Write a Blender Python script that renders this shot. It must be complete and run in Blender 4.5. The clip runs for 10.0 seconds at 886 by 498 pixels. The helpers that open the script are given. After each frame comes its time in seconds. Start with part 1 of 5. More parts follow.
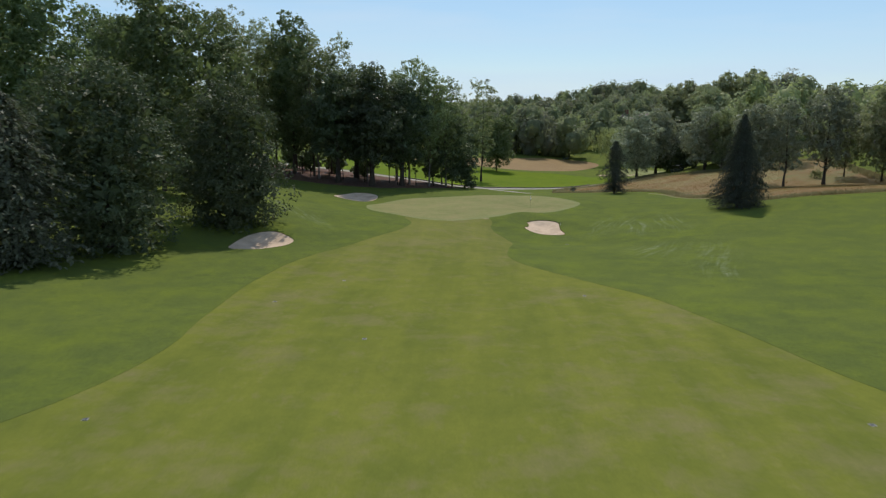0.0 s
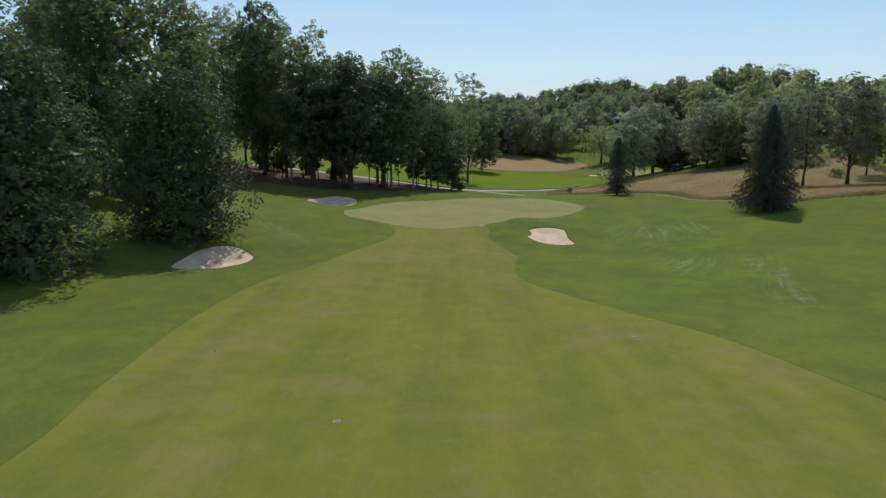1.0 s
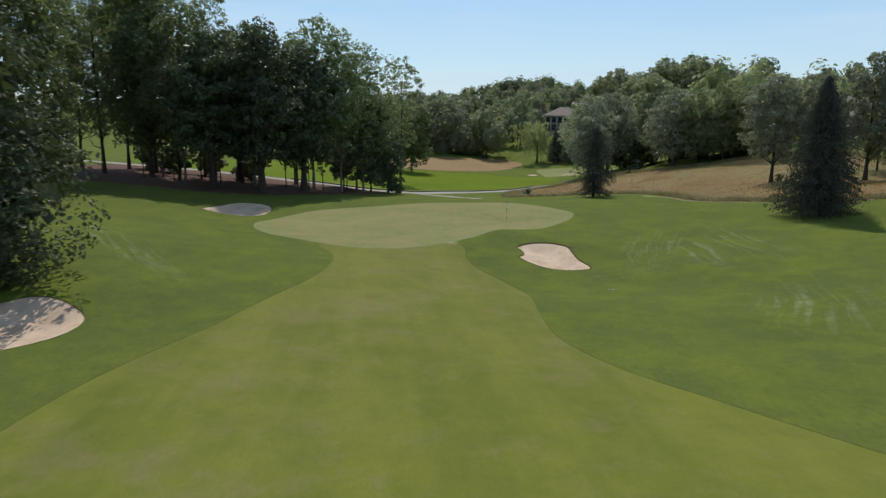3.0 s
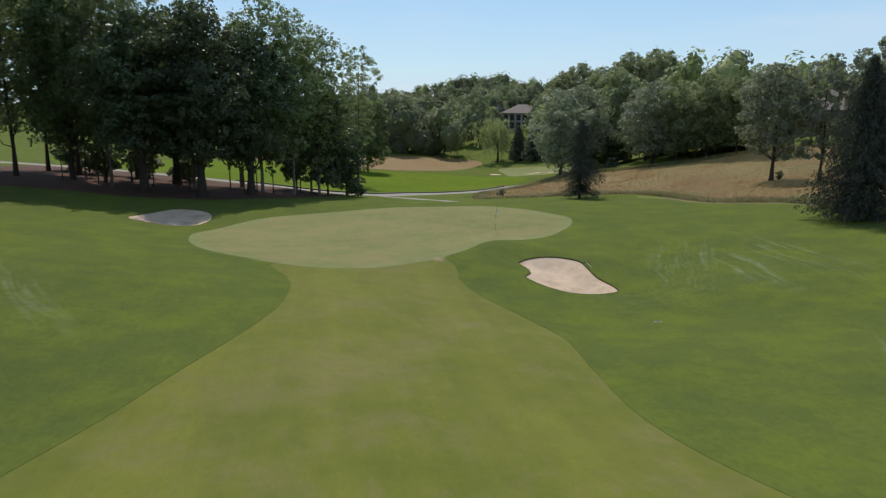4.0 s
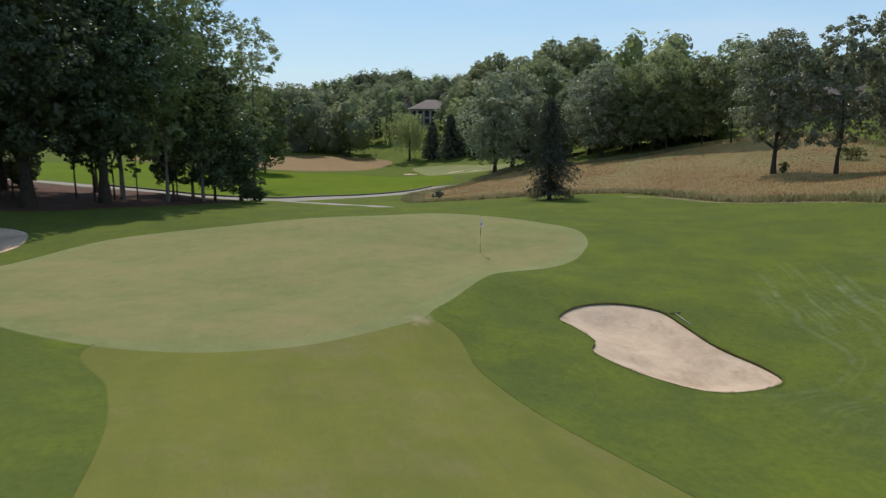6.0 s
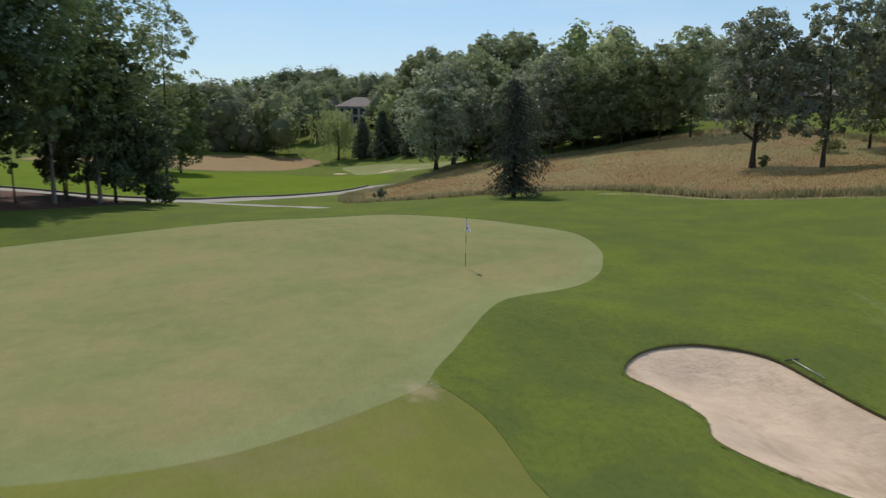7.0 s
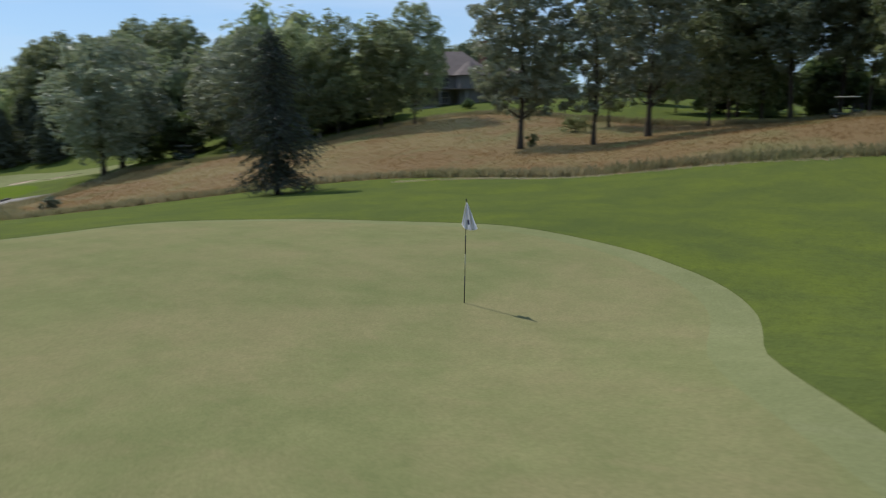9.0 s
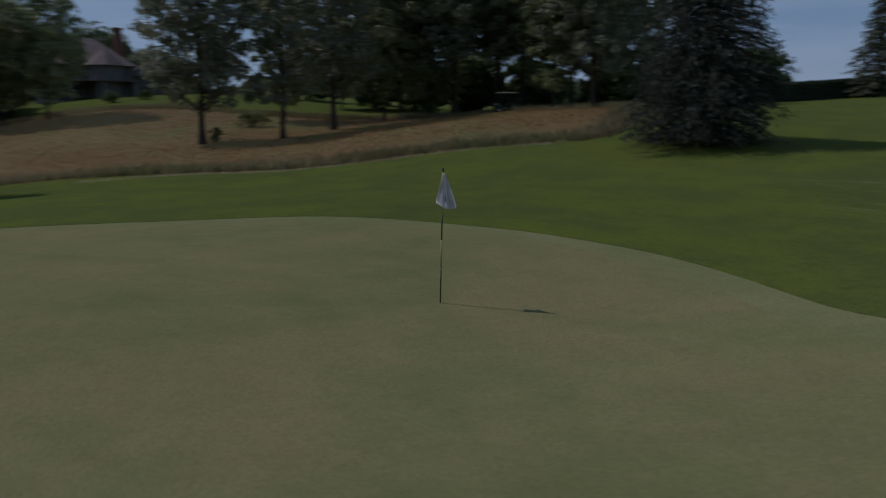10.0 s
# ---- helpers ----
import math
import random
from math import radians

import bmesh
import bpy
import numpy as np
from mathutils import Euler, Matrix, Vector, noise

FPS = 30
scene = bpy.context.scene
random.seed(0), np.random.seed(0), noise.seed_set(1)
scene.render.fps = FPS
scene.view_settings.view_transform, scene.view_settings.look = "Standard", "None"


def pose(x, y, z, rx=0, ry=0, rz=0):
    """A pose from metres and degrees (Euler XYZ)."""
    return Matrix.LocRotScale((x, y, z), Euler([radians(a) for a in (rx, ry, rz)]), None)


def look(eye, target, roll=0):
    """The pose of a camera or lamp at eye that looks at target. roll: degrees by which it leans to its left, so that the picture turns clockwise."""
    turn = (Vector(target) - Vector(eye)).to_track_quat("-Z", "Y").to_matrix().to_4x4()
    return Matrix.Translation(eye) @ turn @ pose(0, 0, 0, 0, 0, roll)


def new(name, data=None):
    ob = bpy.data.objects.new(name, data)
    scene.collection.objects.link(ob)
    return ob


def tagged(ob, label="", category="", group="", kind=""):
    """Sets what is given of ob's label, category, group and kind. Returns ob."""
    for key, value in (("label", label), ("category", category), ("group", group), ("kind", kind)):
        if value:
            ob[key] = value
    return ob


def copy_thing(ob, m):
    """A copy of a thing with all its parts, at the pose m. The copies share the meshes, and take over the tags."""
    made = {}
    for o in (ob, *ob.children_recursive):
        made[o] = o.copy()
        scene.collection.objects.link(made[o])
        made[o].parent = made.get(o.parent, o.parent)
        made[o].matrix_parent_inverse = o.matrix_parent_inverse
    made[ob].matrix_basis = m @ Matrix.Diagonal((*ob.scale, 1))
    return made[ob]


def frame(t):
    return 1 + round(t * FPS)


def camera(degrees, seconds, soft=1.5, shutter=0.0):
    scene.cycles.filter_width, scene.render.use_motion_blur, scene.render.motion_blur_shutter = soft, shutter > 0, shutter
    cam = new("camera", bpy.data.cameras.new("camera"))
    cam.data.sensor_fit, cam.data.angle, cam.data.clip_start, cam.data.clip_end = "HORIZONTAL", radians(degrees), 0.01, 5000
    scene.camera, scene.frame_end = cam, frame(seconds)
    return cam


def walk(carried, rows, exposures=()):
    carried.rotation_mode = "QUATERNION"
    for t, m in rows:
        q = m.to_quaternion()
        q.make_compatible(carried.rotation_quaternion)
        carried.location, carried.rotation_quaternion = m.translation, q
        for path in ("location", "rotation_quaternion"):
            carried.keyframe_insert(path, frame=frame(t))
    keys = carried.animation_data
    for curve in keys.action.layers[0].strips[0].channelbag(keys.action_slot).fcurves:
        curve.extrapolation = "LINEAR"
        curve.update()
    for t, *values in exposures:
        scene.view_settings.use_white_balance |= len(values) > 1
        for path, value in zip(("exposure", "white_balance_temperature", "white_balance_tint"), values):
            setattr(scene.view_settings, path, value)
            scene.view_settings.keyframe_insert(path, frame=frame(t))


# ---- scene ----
cam = camera(61.1, 10.0, soft=1.3, shutter=0.4)
PATH = [
    (0, (-12.105, -117.698, 16.449), (-12.132, -115.736, 16.063), 0.4),
    (0.5, (-12.855, -110.447, 15.714), (-12.853, -108.484, 15.331), 0.3),
    (1, (-13.445, -103.659, 15.07), (-13.419, -101.696, 14.687), 0.2),
    (1.5, (-14.058, -96.588, 14.281), (-13.986, -94.626, 13.9), 0.3),
    (2, (-14.829, -89.745, 13.54), (-14.703, -87.785, 13.162), 0.2),
    (2.5, (-15.693, -83.056, 12.798), (-15.517, -81.099, 12.421), 0.2),
    (3, (-16.508, -76.446, 11.999), (-16.257, -74.497, 11.623), 0.3),
    (4.5, (-17.15, -56.633, 10.171), (-16.72, -54.716, 9.797), 0.1),
    (5, (-16.641, -50.362, 9.48), (-16.156, -48.457, 9.108), -0.0),
    (5.5, (-16.15, -44.505, 8.795), (-15.588, -42.621, 8.424), 0.0),
    (7, (-13.806, -27.814, 6.492), (-12.986, -26.027, 6.128), 0.4),
    (7.5, (-12.932, -22.646, 5.75), (-11.984, -20.922, 5.39), 0.3),
    (8, (-12.413, -17.849, 5.04), (-11.331, -16.206, 4.685), 0.3),
    (8.5, (-12.134, -13.191, 4.338), (-10.873, -11.678, 3.988), 0.2),
    (9, (-11.85, -8.898, 3.675), (-10.309, -7.67, 3.333), -0.2),
    (9.5, (-11.944, -5.396, 3.216), (-10.174, -4.53, 2.874), 0.1),
    (10, (-11.35, -2.111, 2.839), (-9.41, -1.758, 2.501), -0.1),
]
EXPOSURES = [(0, 0.03, 6500, 10), (7.5, 0.05, 6500, 10), (8.5, 0.08, 6380, 10), (9.0, 0.0, 6100, 13), (9.5, -0.60, 5900, 19), (10, -1.38, 5880, 20)]
walk(cam, [(t, look(e, g, r)) for t, e, g, r in PATH], EXPOSURES)

# ---- sky and sun ----
SUN_ELEVATION, SUN_AZIMUTH = radians(50.5), radians(5.5)   # azimuth from +y towards +x
scene.view_settings.exposure = 0.0
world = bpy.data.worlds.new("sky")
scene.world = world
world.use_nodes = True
wn, wl = world.node_tree.nodes, world.node_tree.links
sky = wn.new("ShaderNodeTexSky")
sky.sky_type, sky.sun_disc = "NISHITA", False
sky.sun_elevation, sky.sun_rotation = SUN_ELEVATION, SUN_AZIMUTH
sky.air_density, sky.dust_density, sky.ozone_density = 1.0, 0.0, 4.0
# faint streaks of high cirrus
wc = wn.new("ShaderNodeTexCoord")
wm = wn.new("ShaderNodeMapping")
wm.inputs["Scale"].default_value = (1.6, 2.6, 13.0)
wm.inputs["Rotation"].default_value = (0.25, 0.28, 0.3)
wt = wn.new("ShaderNodeTexNoise")
wt.inputs["Scale"].default_value, wt.inputs["Detail"].default_value = 1.6, 5.0
wr = wn.new("ShaderNodeMapRange")
wr.inputs["From Min"].default_value, wr.inputs["From Max"].default_value = 0.40, 0.72
wr.inputs["To Max"].default_value = 0.75
wx = wn.new("ShaderNodeMix")
wx.data_type = "RGBA"
wx.inputs["B"].default_value = (3.6, 4.6, 5.6, 1)
wl.new(wc.outputs["Generated"], wm.inputs["Vector"])
wl.new(wm.outputs["Vector"], wt.inputs["Vector"])
wl.new(wt.outputs["Fac"], wr.inputs["Value"])
wl.new(wr.outputs["Result"], wx.inputs["Factor"])
wh = wn.new("ShaderNodeMix")
wh.data_type = "RGBA"
wh.inputs["Factor"].default_value = 0.7
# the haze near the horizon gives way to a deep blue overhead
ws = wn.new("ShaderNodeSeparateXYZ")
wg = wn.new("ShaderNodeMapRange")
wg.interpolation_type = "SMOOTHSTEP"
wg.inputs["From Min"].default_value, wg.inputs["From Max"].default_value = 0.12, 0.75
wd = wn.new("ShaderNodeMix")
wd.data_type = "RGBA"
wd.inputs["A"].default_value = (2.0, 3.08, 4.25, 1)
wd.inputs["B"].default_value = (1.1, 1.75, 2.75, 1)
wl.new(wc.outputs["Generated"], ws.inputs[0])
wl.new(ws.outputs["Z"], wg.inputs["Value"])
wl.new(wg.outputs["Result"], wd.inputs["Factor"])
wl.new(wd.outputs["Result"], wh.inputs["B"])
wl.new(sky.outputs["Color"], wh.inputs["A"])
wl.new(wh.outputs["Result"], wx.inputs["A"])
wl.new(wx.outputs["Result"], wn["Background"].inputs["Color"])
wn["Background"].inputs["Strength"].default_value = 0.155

sun = new("sun", bpy.data.lights.new("sun", "SUN"))
sun.data.energy, sun.data.angle, sun.data.color = 3.6, radians(0.55), (1.0, 0.94, 0.83)
sun_way = Vector((math.sin(SUN_AZIMUTH) * math.cos(SUN_ELEVATION), math.cos(SUN_AZIMUTH) * math.cos(SUN_ELEVATION), math.sin(SUN_ELEVATION)))
sun.matrix_world = look(sun_way * 300, (0, 0, 0))


# ---- materials ----
class Nodes:
    """A small node-graph writer for one material."""

    def __init__(self, name, roughness=0.8, specular=0.3):
        self.mat = bpy.data.materials.new(name)
        self.mat.use_nodes = True
        self.tree = self.mat.node_tree
        self.bsdf = self.tree.nodes["Principled BSDF"]
        self.out = self.tree.nodes["Material Output"]
        self.bsdf.inputs["Roughness"].default_value = roughness
        self.bsdf.inputs["Specular IOR Level"].default_value = specular

    def node(self, kind, **values):
        n = self.tree.nodes.new(kind)
        for key, v in values.items():
            n.inputs[key.replace("_", " ")].default_value = v
        return n

    def link(self, a, b):
        self.tree.links.new(a, b)

    def coords(self, scale=(1, 1, 1), turn=0.0, source=None):
        """Places in metres, turned and then stretched."""
        v = source if source else self.node("ShaderNodeTexCoord").outputs["Object"]
        for key, value in (("Rotation", (0, 0, turn)), ("Scale", scale)):
            m = self.node("ShaderNodeMapping")
            m.inputs[key].default_value = value
            self.link(v, m.inputs["Vector"])
            v = m.outputs["Vector"]
        return v

    def noise(self, scale, detail=4.0, rough=0.55, vector=None):
        n = self.node("ShaderNodeTexNoise", Scale=scale, Detail=detail, Roughness=rough)
        self.link(vector if vector else self.coords(), n.inputs["Vector"])
        return n.outputs["Fac"]

    def span(self, value, lo, hi, to_lo=0.0, to_hi=1.0):
        n = self.node("ShaderNodeMapRange")
        for i, v in zip((1, 2, 3, 4), (lo, hi, to_lo, to_hi)):
            n.inputs[i].default_value = v
        self.link(value, n.inputs[0])
        return n.outputs[0]

    def mix(self, fac, a, b):
        n = self.node("ShaderNodeMix")
        n.data_type = "RGBA"
        for key, v in (("Factor", fac), ("A", a), ("B", b)):
            if isinstance(v, (float, int)):
                n.inputs[key].default_value = v
            elif isinstance(v, tuple):
                n.inputs[key].default_value = (*v, 1)
            else:
                self.link(v, n.inputs[key])
        return n.outputs["Result"]

    def math(self, op, a, b=None):
        n = self.node("ShaderNodeMath")
        n.operation = op
        for i, v in enumerate((a, b)):
            if isinstance(v, (float, int)):
                n.inputs[i].default_value = v
            elif v is not None:
                self.link(v, n.inputs[i])
        return n.outputs[0]

    def color(self, socket):
        self.link(socket, self.bsdf.inputs["Base Color"])

    def bump(self, height, strength, distance):
        n = self.node("ShaderNodeBump", Strength=strength, Distance=distance)
        self.link(height, n.inputs["Height"])
        self.link(n.outputs["Normal"], self.bsdf.inputs["Normal"])


def turf(name, dark, light, dry, dry_amount, stripes=0.0, coarse=1.0, blade=0.03, patch=(0.5, 0.78), tuft=0.4, parched=0.0):
    m = Nodes(name, 0.9, 0.015)
    big = m.noise(0.06, 5, 0.6)
    mid = m.noise(0.55 * coarse, 5, 0.65)
    stretched = m.noise(0.9 * coarse, 5, 0.65, m.coords((1.0, 0.45, 1.0), 0.12))
    fine = m.noise(18.0, 3, 0.7)
    body = m.math("ADD", m.math("MULTIPLY", big, 0.42), m.math("ADD", m.math("MULTIPLY", mid, 0.34), m.math("MULTIPLY", stretched, 0.24)))
    if stripes:
        w = m.node("ShaderNodeTexWave", Scale=stripes, Distortion=1.2, Detail=2.0, Detail_Scale=0.3)
        m.link(m.coords((1, 1, 1), 0.03), w.inputs["Vector"])
        body = m.math("ADD", body, m.span(w.outputs["Fac"], 0.2, 0.8, -0.03, 0.03))
        lengthwise = m.noise(0.8, 4, 0.6, m.coords((1.0, 0.05, 1.0), 0.04))
        body = m.math("ADD", body, m.span(lengthwise, 0.3, 0.7, -0.06, 0.06))
    c = m.mix(m.span(body, 0.37, 0.63), dark, light)
    c = m.mix(m.span(m.noise(0.22, 6, 0.7), patch[0], patch[1], 0, dry_amount), c, dry)
    c = m.mix(m.span(m.noise(1.3 * coarse, 4, 0.65, m.coords((1.0, 0.5, 1.0), -0.2)), 0.56, 0.74, 0, dry_amount * 0.5), c, dry)
    c = m.mix(m.span(m.noise(4.5, 5, 0.75), 0.42, 0.66, 0.0, 0.38 * tuft), c, tuple(v * 0.62 for v in dark))
    c = m.mix(m.span(fine, 0.3, 0.7, 0.0, 0.35), c, tuple(v * 0.6 for v in dark))
    if parched:
        # the approach to the green is drier than the rest, with a ragged edge
        lengthways = m.node("ShaderNodeSeparateXYZ")
        m.link(m.coords(), lengthways.inputs[0])
        y = m.math("ADD", lengthways.outputs["Y"], m.span(m.noise(0.12, 5, 0.65), 0.25, 0.75, -14.0, 14.0))
        c = m.mix(m.span(y, -58.0, -26.0, 0, parched), c, dry)
    # the worn tan corner where green, fairway and rough meet
    spot = m.node("ShaderNodeVectorMath")
    spot.operation = "DISTANCE"
    spot.inputs[1].default_value = (-7.55, -13.1, 0)
    m.link(m.coords((1, 1, 0)), spot.inputs[0])
    ragged = m.math("ADD", spot.outputs["Value"], m.span(m.noise(1.6, 5, 0.7), 0.2, 0.8, -0.55, 0.55))
    c = m.mix(m.span(ragged, 0.62, 0.2, 0, 0.45), c, (0.36, 0.28, 0.19))
    m.color(c)
    m.bump(m.math("ADD", m.math("MULTIPLY", m.noise(3.0, 6, 0.75), 0.6), m.math("MULTIPLY", fine, 0.4)), 0.6, blade)
    return m


def rough_material():
    """Mown rough, with pale worn mower and cart tracks in a few places."""
    m = turf("rough_grass", (0.092, 0.118, 0.032), (0.126, 0.152, 0.036), (0.176, 0.212, 0.020), 0.5, 0.0, 0.8, 0.08, (0.44, 0.70), 1.0)
    base = m.bsdf.inputs["Base Color"].links[0].from_socket
    c = m.node("ShaderNodeTexCoord").outputs["Object"]
    warp = m.node("ShaderNodeTexNoise", Scale=0.09, Detail=2.0)
    m.link(c, warp.inputs["Vector"])
    bend = m.node("ShaderNodeVectorMath")
    bend.operation = "MULTIPLY_ADD"
    bend.inputs[1].default_value = (2.2, 2.2, 0)
    m.link(warp.outputs["Color"], bend.inputs[0])
    m.link(c, bend.inputs[2])
    total = None
    # centre, half width and half length of the worn place, heading of its tracks, how close they lie
    for (x, y, rx, ry, turn, fine) in ((9.6, -38.5, 4.0, 7.5, -0.53, 1.0), (13.2, -44.0, 3.6, 10.0, -0.41, 0.75), (17.4, -16.5, 3.2, 10.0, -0.15, 1.3), (12.0, -52.0, 2.6, 8.0, -0.33, 0.9), (12.3, -19.5, 2.6, 7.0, -0.2, 1.2),
                                       (10.5, -13.5, 3.2, 7.0, -0.5, 1.3), (-32.3, -23.0, 2.6, 14.0, 0.51, 0.8)):
        local = m.node("ShaderNodeVectorMath")
        local.operation = "SUBTRACT"
        local.inputs[1].default_value = (x, y, 0)
        m.link(c, local.inputs[0])
        oval = m.coords((1 / rx, 1 / ry, 0), -turn, local.outputs[0])
        n = m.node("ShaderNodeVectorMath")
        n.operation = "LENGTH"
        m.link(oval, n.inputs[0])
        mask = m.span(n.outputs["Value"], 1.0, 0.45)
        streak = m.noise(1.0, 2, 0.55, m.coords((fine * 2.3, 0.10, 1), -turn, bend.outputs[0]))
        t = m.math("MULTIPLY", m.span(streak, 0.50, 0.68, 0, 0.46), mask)
        total = t if total is None else m.math("MAXIMUM", total, t)
    # cart tyres turning in arcs round the bunker
    hub = m.node("ShaderNodeVectorMath")
    hub.operation = "SUBTRACT"
    hub.inputs[1].default_value = (0.0, -13.0, 0)
    m.link(c, hub.inputs[0])
    ring = m.node("ShaderNodeVectorMath")
    ring.operation = "LENGTH"
    m.link(m.coords((1, 1, 0), 0.0, hub.outputs[0]), ring.inputs[0])
    away = m.math("ADD", ring.outputs["Value"], m.span(m.noise(0.16, 2), 0.2, 0.8, -1.3, 1.3))
    line = m.node("ShaderNodeCombineXYZ")
    m.link(away, line.inputs[0])
    arcs = m.span(m.noise(2.6, 1, 0.5, line.outputs[0]), 0.50, 0.70, 0, 0.28)
    band = m.math("MULTIPLY", m.span(away, 7.6, 8.6), m.span(away, 12.6, 11.2))
    sides = m.node("ShaderNodeSeparateXYZ")
    m.link(hub.outputs[0], sides.inputs[0])
    sweep = m.math("MULTIPLY", m.span(sides.outputs["X"], -1.5, 3.5), m.span(sides.outputs["Y"], 3.0, -1.0))
    total = m.math("MAXIMUM", total, m.math("MULTIPLY", arcs, m.math("MULTIPLY", band, sweep)))
    total = m.math("MULTIPLY", total, m.span(m.noise(0.8, 6, 0.85), 0.40, 0.62))
    m.color(m.mix(total, base, (0.27, 0.30, 0.20)))
    return m.mat


def leaves(name, dark, light, glow=0.3, roughness=0.5, vary=0.25, clump=0.0, cut=5.0, gaps=0.46):
    m = Nodes(name, roughness, 0.5 if roughness <= 0.52 else 0.25)
    g = m.node("ShaderNodeNewGeometry")
    o = m.node("ShaderNodeObjectInfo")
    r = m.math("ADD", m.math("MULTIPLY", g.outputs["Random Per Island"], 0.55), m.math("MULTIPLY", m.noise(0.35, 3), 0.45))
    if clump:
        r = m.math("ADD", m.math("MULTIPLY", r, 0.5), m.span(m.noise(clump, 2, 0.8), 0.3, 0.7, 0.0, 0.5))
    c = m.mix(r, dark, light)
    h = m.node("ShaderNodeHueSaturation")
    m.link(m.span(o.outputs["Random"], 0, 1, 0.5 - 0.05 * vary, 0.5 + 0.05 * vary), h.inputs["Hue"])
    m.link(m.span(o.outputs["Random"], 0, 1, 1 - vary, 1 + vary), h.inputs["Value"])
    m.link(c, h.inputs["Color"])
    m.color(h.outputs["Color"])
    t = m.node("ShaderNodeBsdfTranslucent")
    bright = m.mix(0.3, h.outputs["Color"], (0.15, 0.22, 0.035))
    m.link(bright, t.inputs["Color"])
    x = m.node("ShaderNodeMixShader", Fac=glow)
    m.link(m.bsdf.outputs[0], x.inputs[1])
    m.link(t.outputs[0], x.inputs[2])
    if cut:
        # each spray is a ragged bunch of leaves with gaps between them
        hole = m.node("ShaderNodeBsdfTransparent")
        y = m.node("ShaderNodeMixShader")
        m.link(m.math("GREATER_THAN", m.noise(cut, 1.5, 0.6), gaps), y.inputs[0])
        m.link(hole.outputs[0], y.inputs[1])
        m.link(x.outputs[0], y.inputs[2])
        x = y
    m.link(x.outputs[0], m.out.inputs["Surface"])
    return m.mat


def dry_grass(name, brown, pale, green):
    """Seeding grass: fox-brown, straw and greenish drifts some metres across."""
    m = Nodes(name, 0.75, 0.2)
    g = m.node("ShaderNodeNewGeometry")
    c = m.mix(m.span(m.noise(0.11, 4, 0.6, m.coords((1.0, 0.7, 1.0), 0.4)), 0.40, 0.62), brown, pale)
    c = m.mix(m.span(m.noise(0.16, 4, 0.6, m.coords((1.0, 0.6, 1.0), 1.2)), 0.52, 0.68, 0, 0.8), c, green)
    c = m.mix(m.math("MULTIPLY", g.outputs["Random Per Island"], 0.08), c, tuple(v * 0.6 for v in brown))
    m.color(c)
    t = m.node("ShaderNodeBsdfTranslucent")
    m.link(c, t.inputs["Color"])
    x = m.node("ShaderNodeMixShader", Fac=0.5)
    m.link(m.bsdf.outputs[0], x.inputs[1])
    m.link(t.outputs[0], x.inputs[2])
    m.link(x.outputs[0], m.out.inputs["Surface"])
    return m.mat


def grainy(name, a, b, scale, roughness=0.8, bump=0.3, distance=0.02, big=0.3, specular=0.3):
    m = Nodes(name, roughness, specular)
    f = m.math("ADD", m.math("MULTIPLY", m.noise(scale, 6, 0.65), 0.6), m.math("MULTIPLY", m.noise(scale * 0.12, 4), 0.4))
    m.color(m.mix(m.span(f, 0.5 - big * 0.6, 0.5 + big * 0.6), a, b))
    m.bump(m.noise(scale * 2.5, 5, 0.7), bump, distance)
    return m.mat


def sand_material():
    m = Nodes("bunker_sand", 0.9, 0.15)
    rake = m.noise(2.0, 5, 0.75, m.coords((0.8, 1.5, 1), 0.5))
    c = m.mix(m.span(m.noise(0.7, 6, 0.65), 0.35, 0.7), (0.60, 0.455, 0.335), (0.44, 0.325, 0.235))
    c = m.mix(m.span(rake, 0.55, 0.75, 0, 0.25), c, (0.36, 0.26, 0.19))
    trodden = m.noise(0.75, 7, 0.72, m.coords((1.0, 0.5, 1), 0.25))
    c = m.mix(m.span(trodden, 0.50, 0.66, 0, 0.7), c, (0.33, 0.235, 0.155))
    m.color(c)
    m.bump(m.math("ADD", m.math("ADD", rake, m.math("MULTIPLY", trodden, 1.2)), m.math("MULTIPLY", m.noise(9, 5, 0.75), 0.5)), 0.8, 0.07)
    return m.mat


def bark_material(name, a, b):
    m = Nodes(name, 0.9, 0.15)
    f = m.noise(3.0, 5, 0.7, m.coords((2.5, 2.5, 0.5)))
    m.color(m.mix(m.span(f, 0.3, 0.7), a, b))
    m.bump(f, 0.8, 0.05)
    return m.mat


def plain(name, rgb, roughness=0.5, metallic=0.0, specular=0.4):
    m = Nodes(name, roughness, specular)
    m.bsdf.inputs["Metallic"].default_value = metallic
    m.color(m.mix(m.span(m.noise(6, 4), 0.3, 0.7), tuple(v * 0.88 for v in rgb), tuple(min(1, v * 1.08) for v in rgb)))
    return m.mat


ROUGH = rough_material()
FAIRWAY = turf("fairway_grass", (0.120, 0.138, 0.028), (0.180, 0.188, 0.035), (0.215, 0.180, 0.096), 0.8, 0.055, 1.0, 0.02, (0.5, 0.76), parched=0.16).mat
GREEN = turf("green_grass", (0.168, 0.182, 0.072), (0.250, 0.246, 0.106), (0.290, 0.235, 0.122), 0.75, 0.0, 1.8, 0.008, (0.42, 0.68)).mat
COLLAR = turf("collar_grass", (0.174, 0.191, 0.080), (0.250, 0.256, 0.116), (0.30, 0.285, 0.155), 0.5, 0.0, 1.4, 0.015).mat
FAR_TURF = turf("far_fairway_grass", (0.090, 0.140, 0.012), (0.140, 0.185, 0.016), (0.19, 0.18, 0.04), 0.4, 0.0, 0.6, 0.03).mat
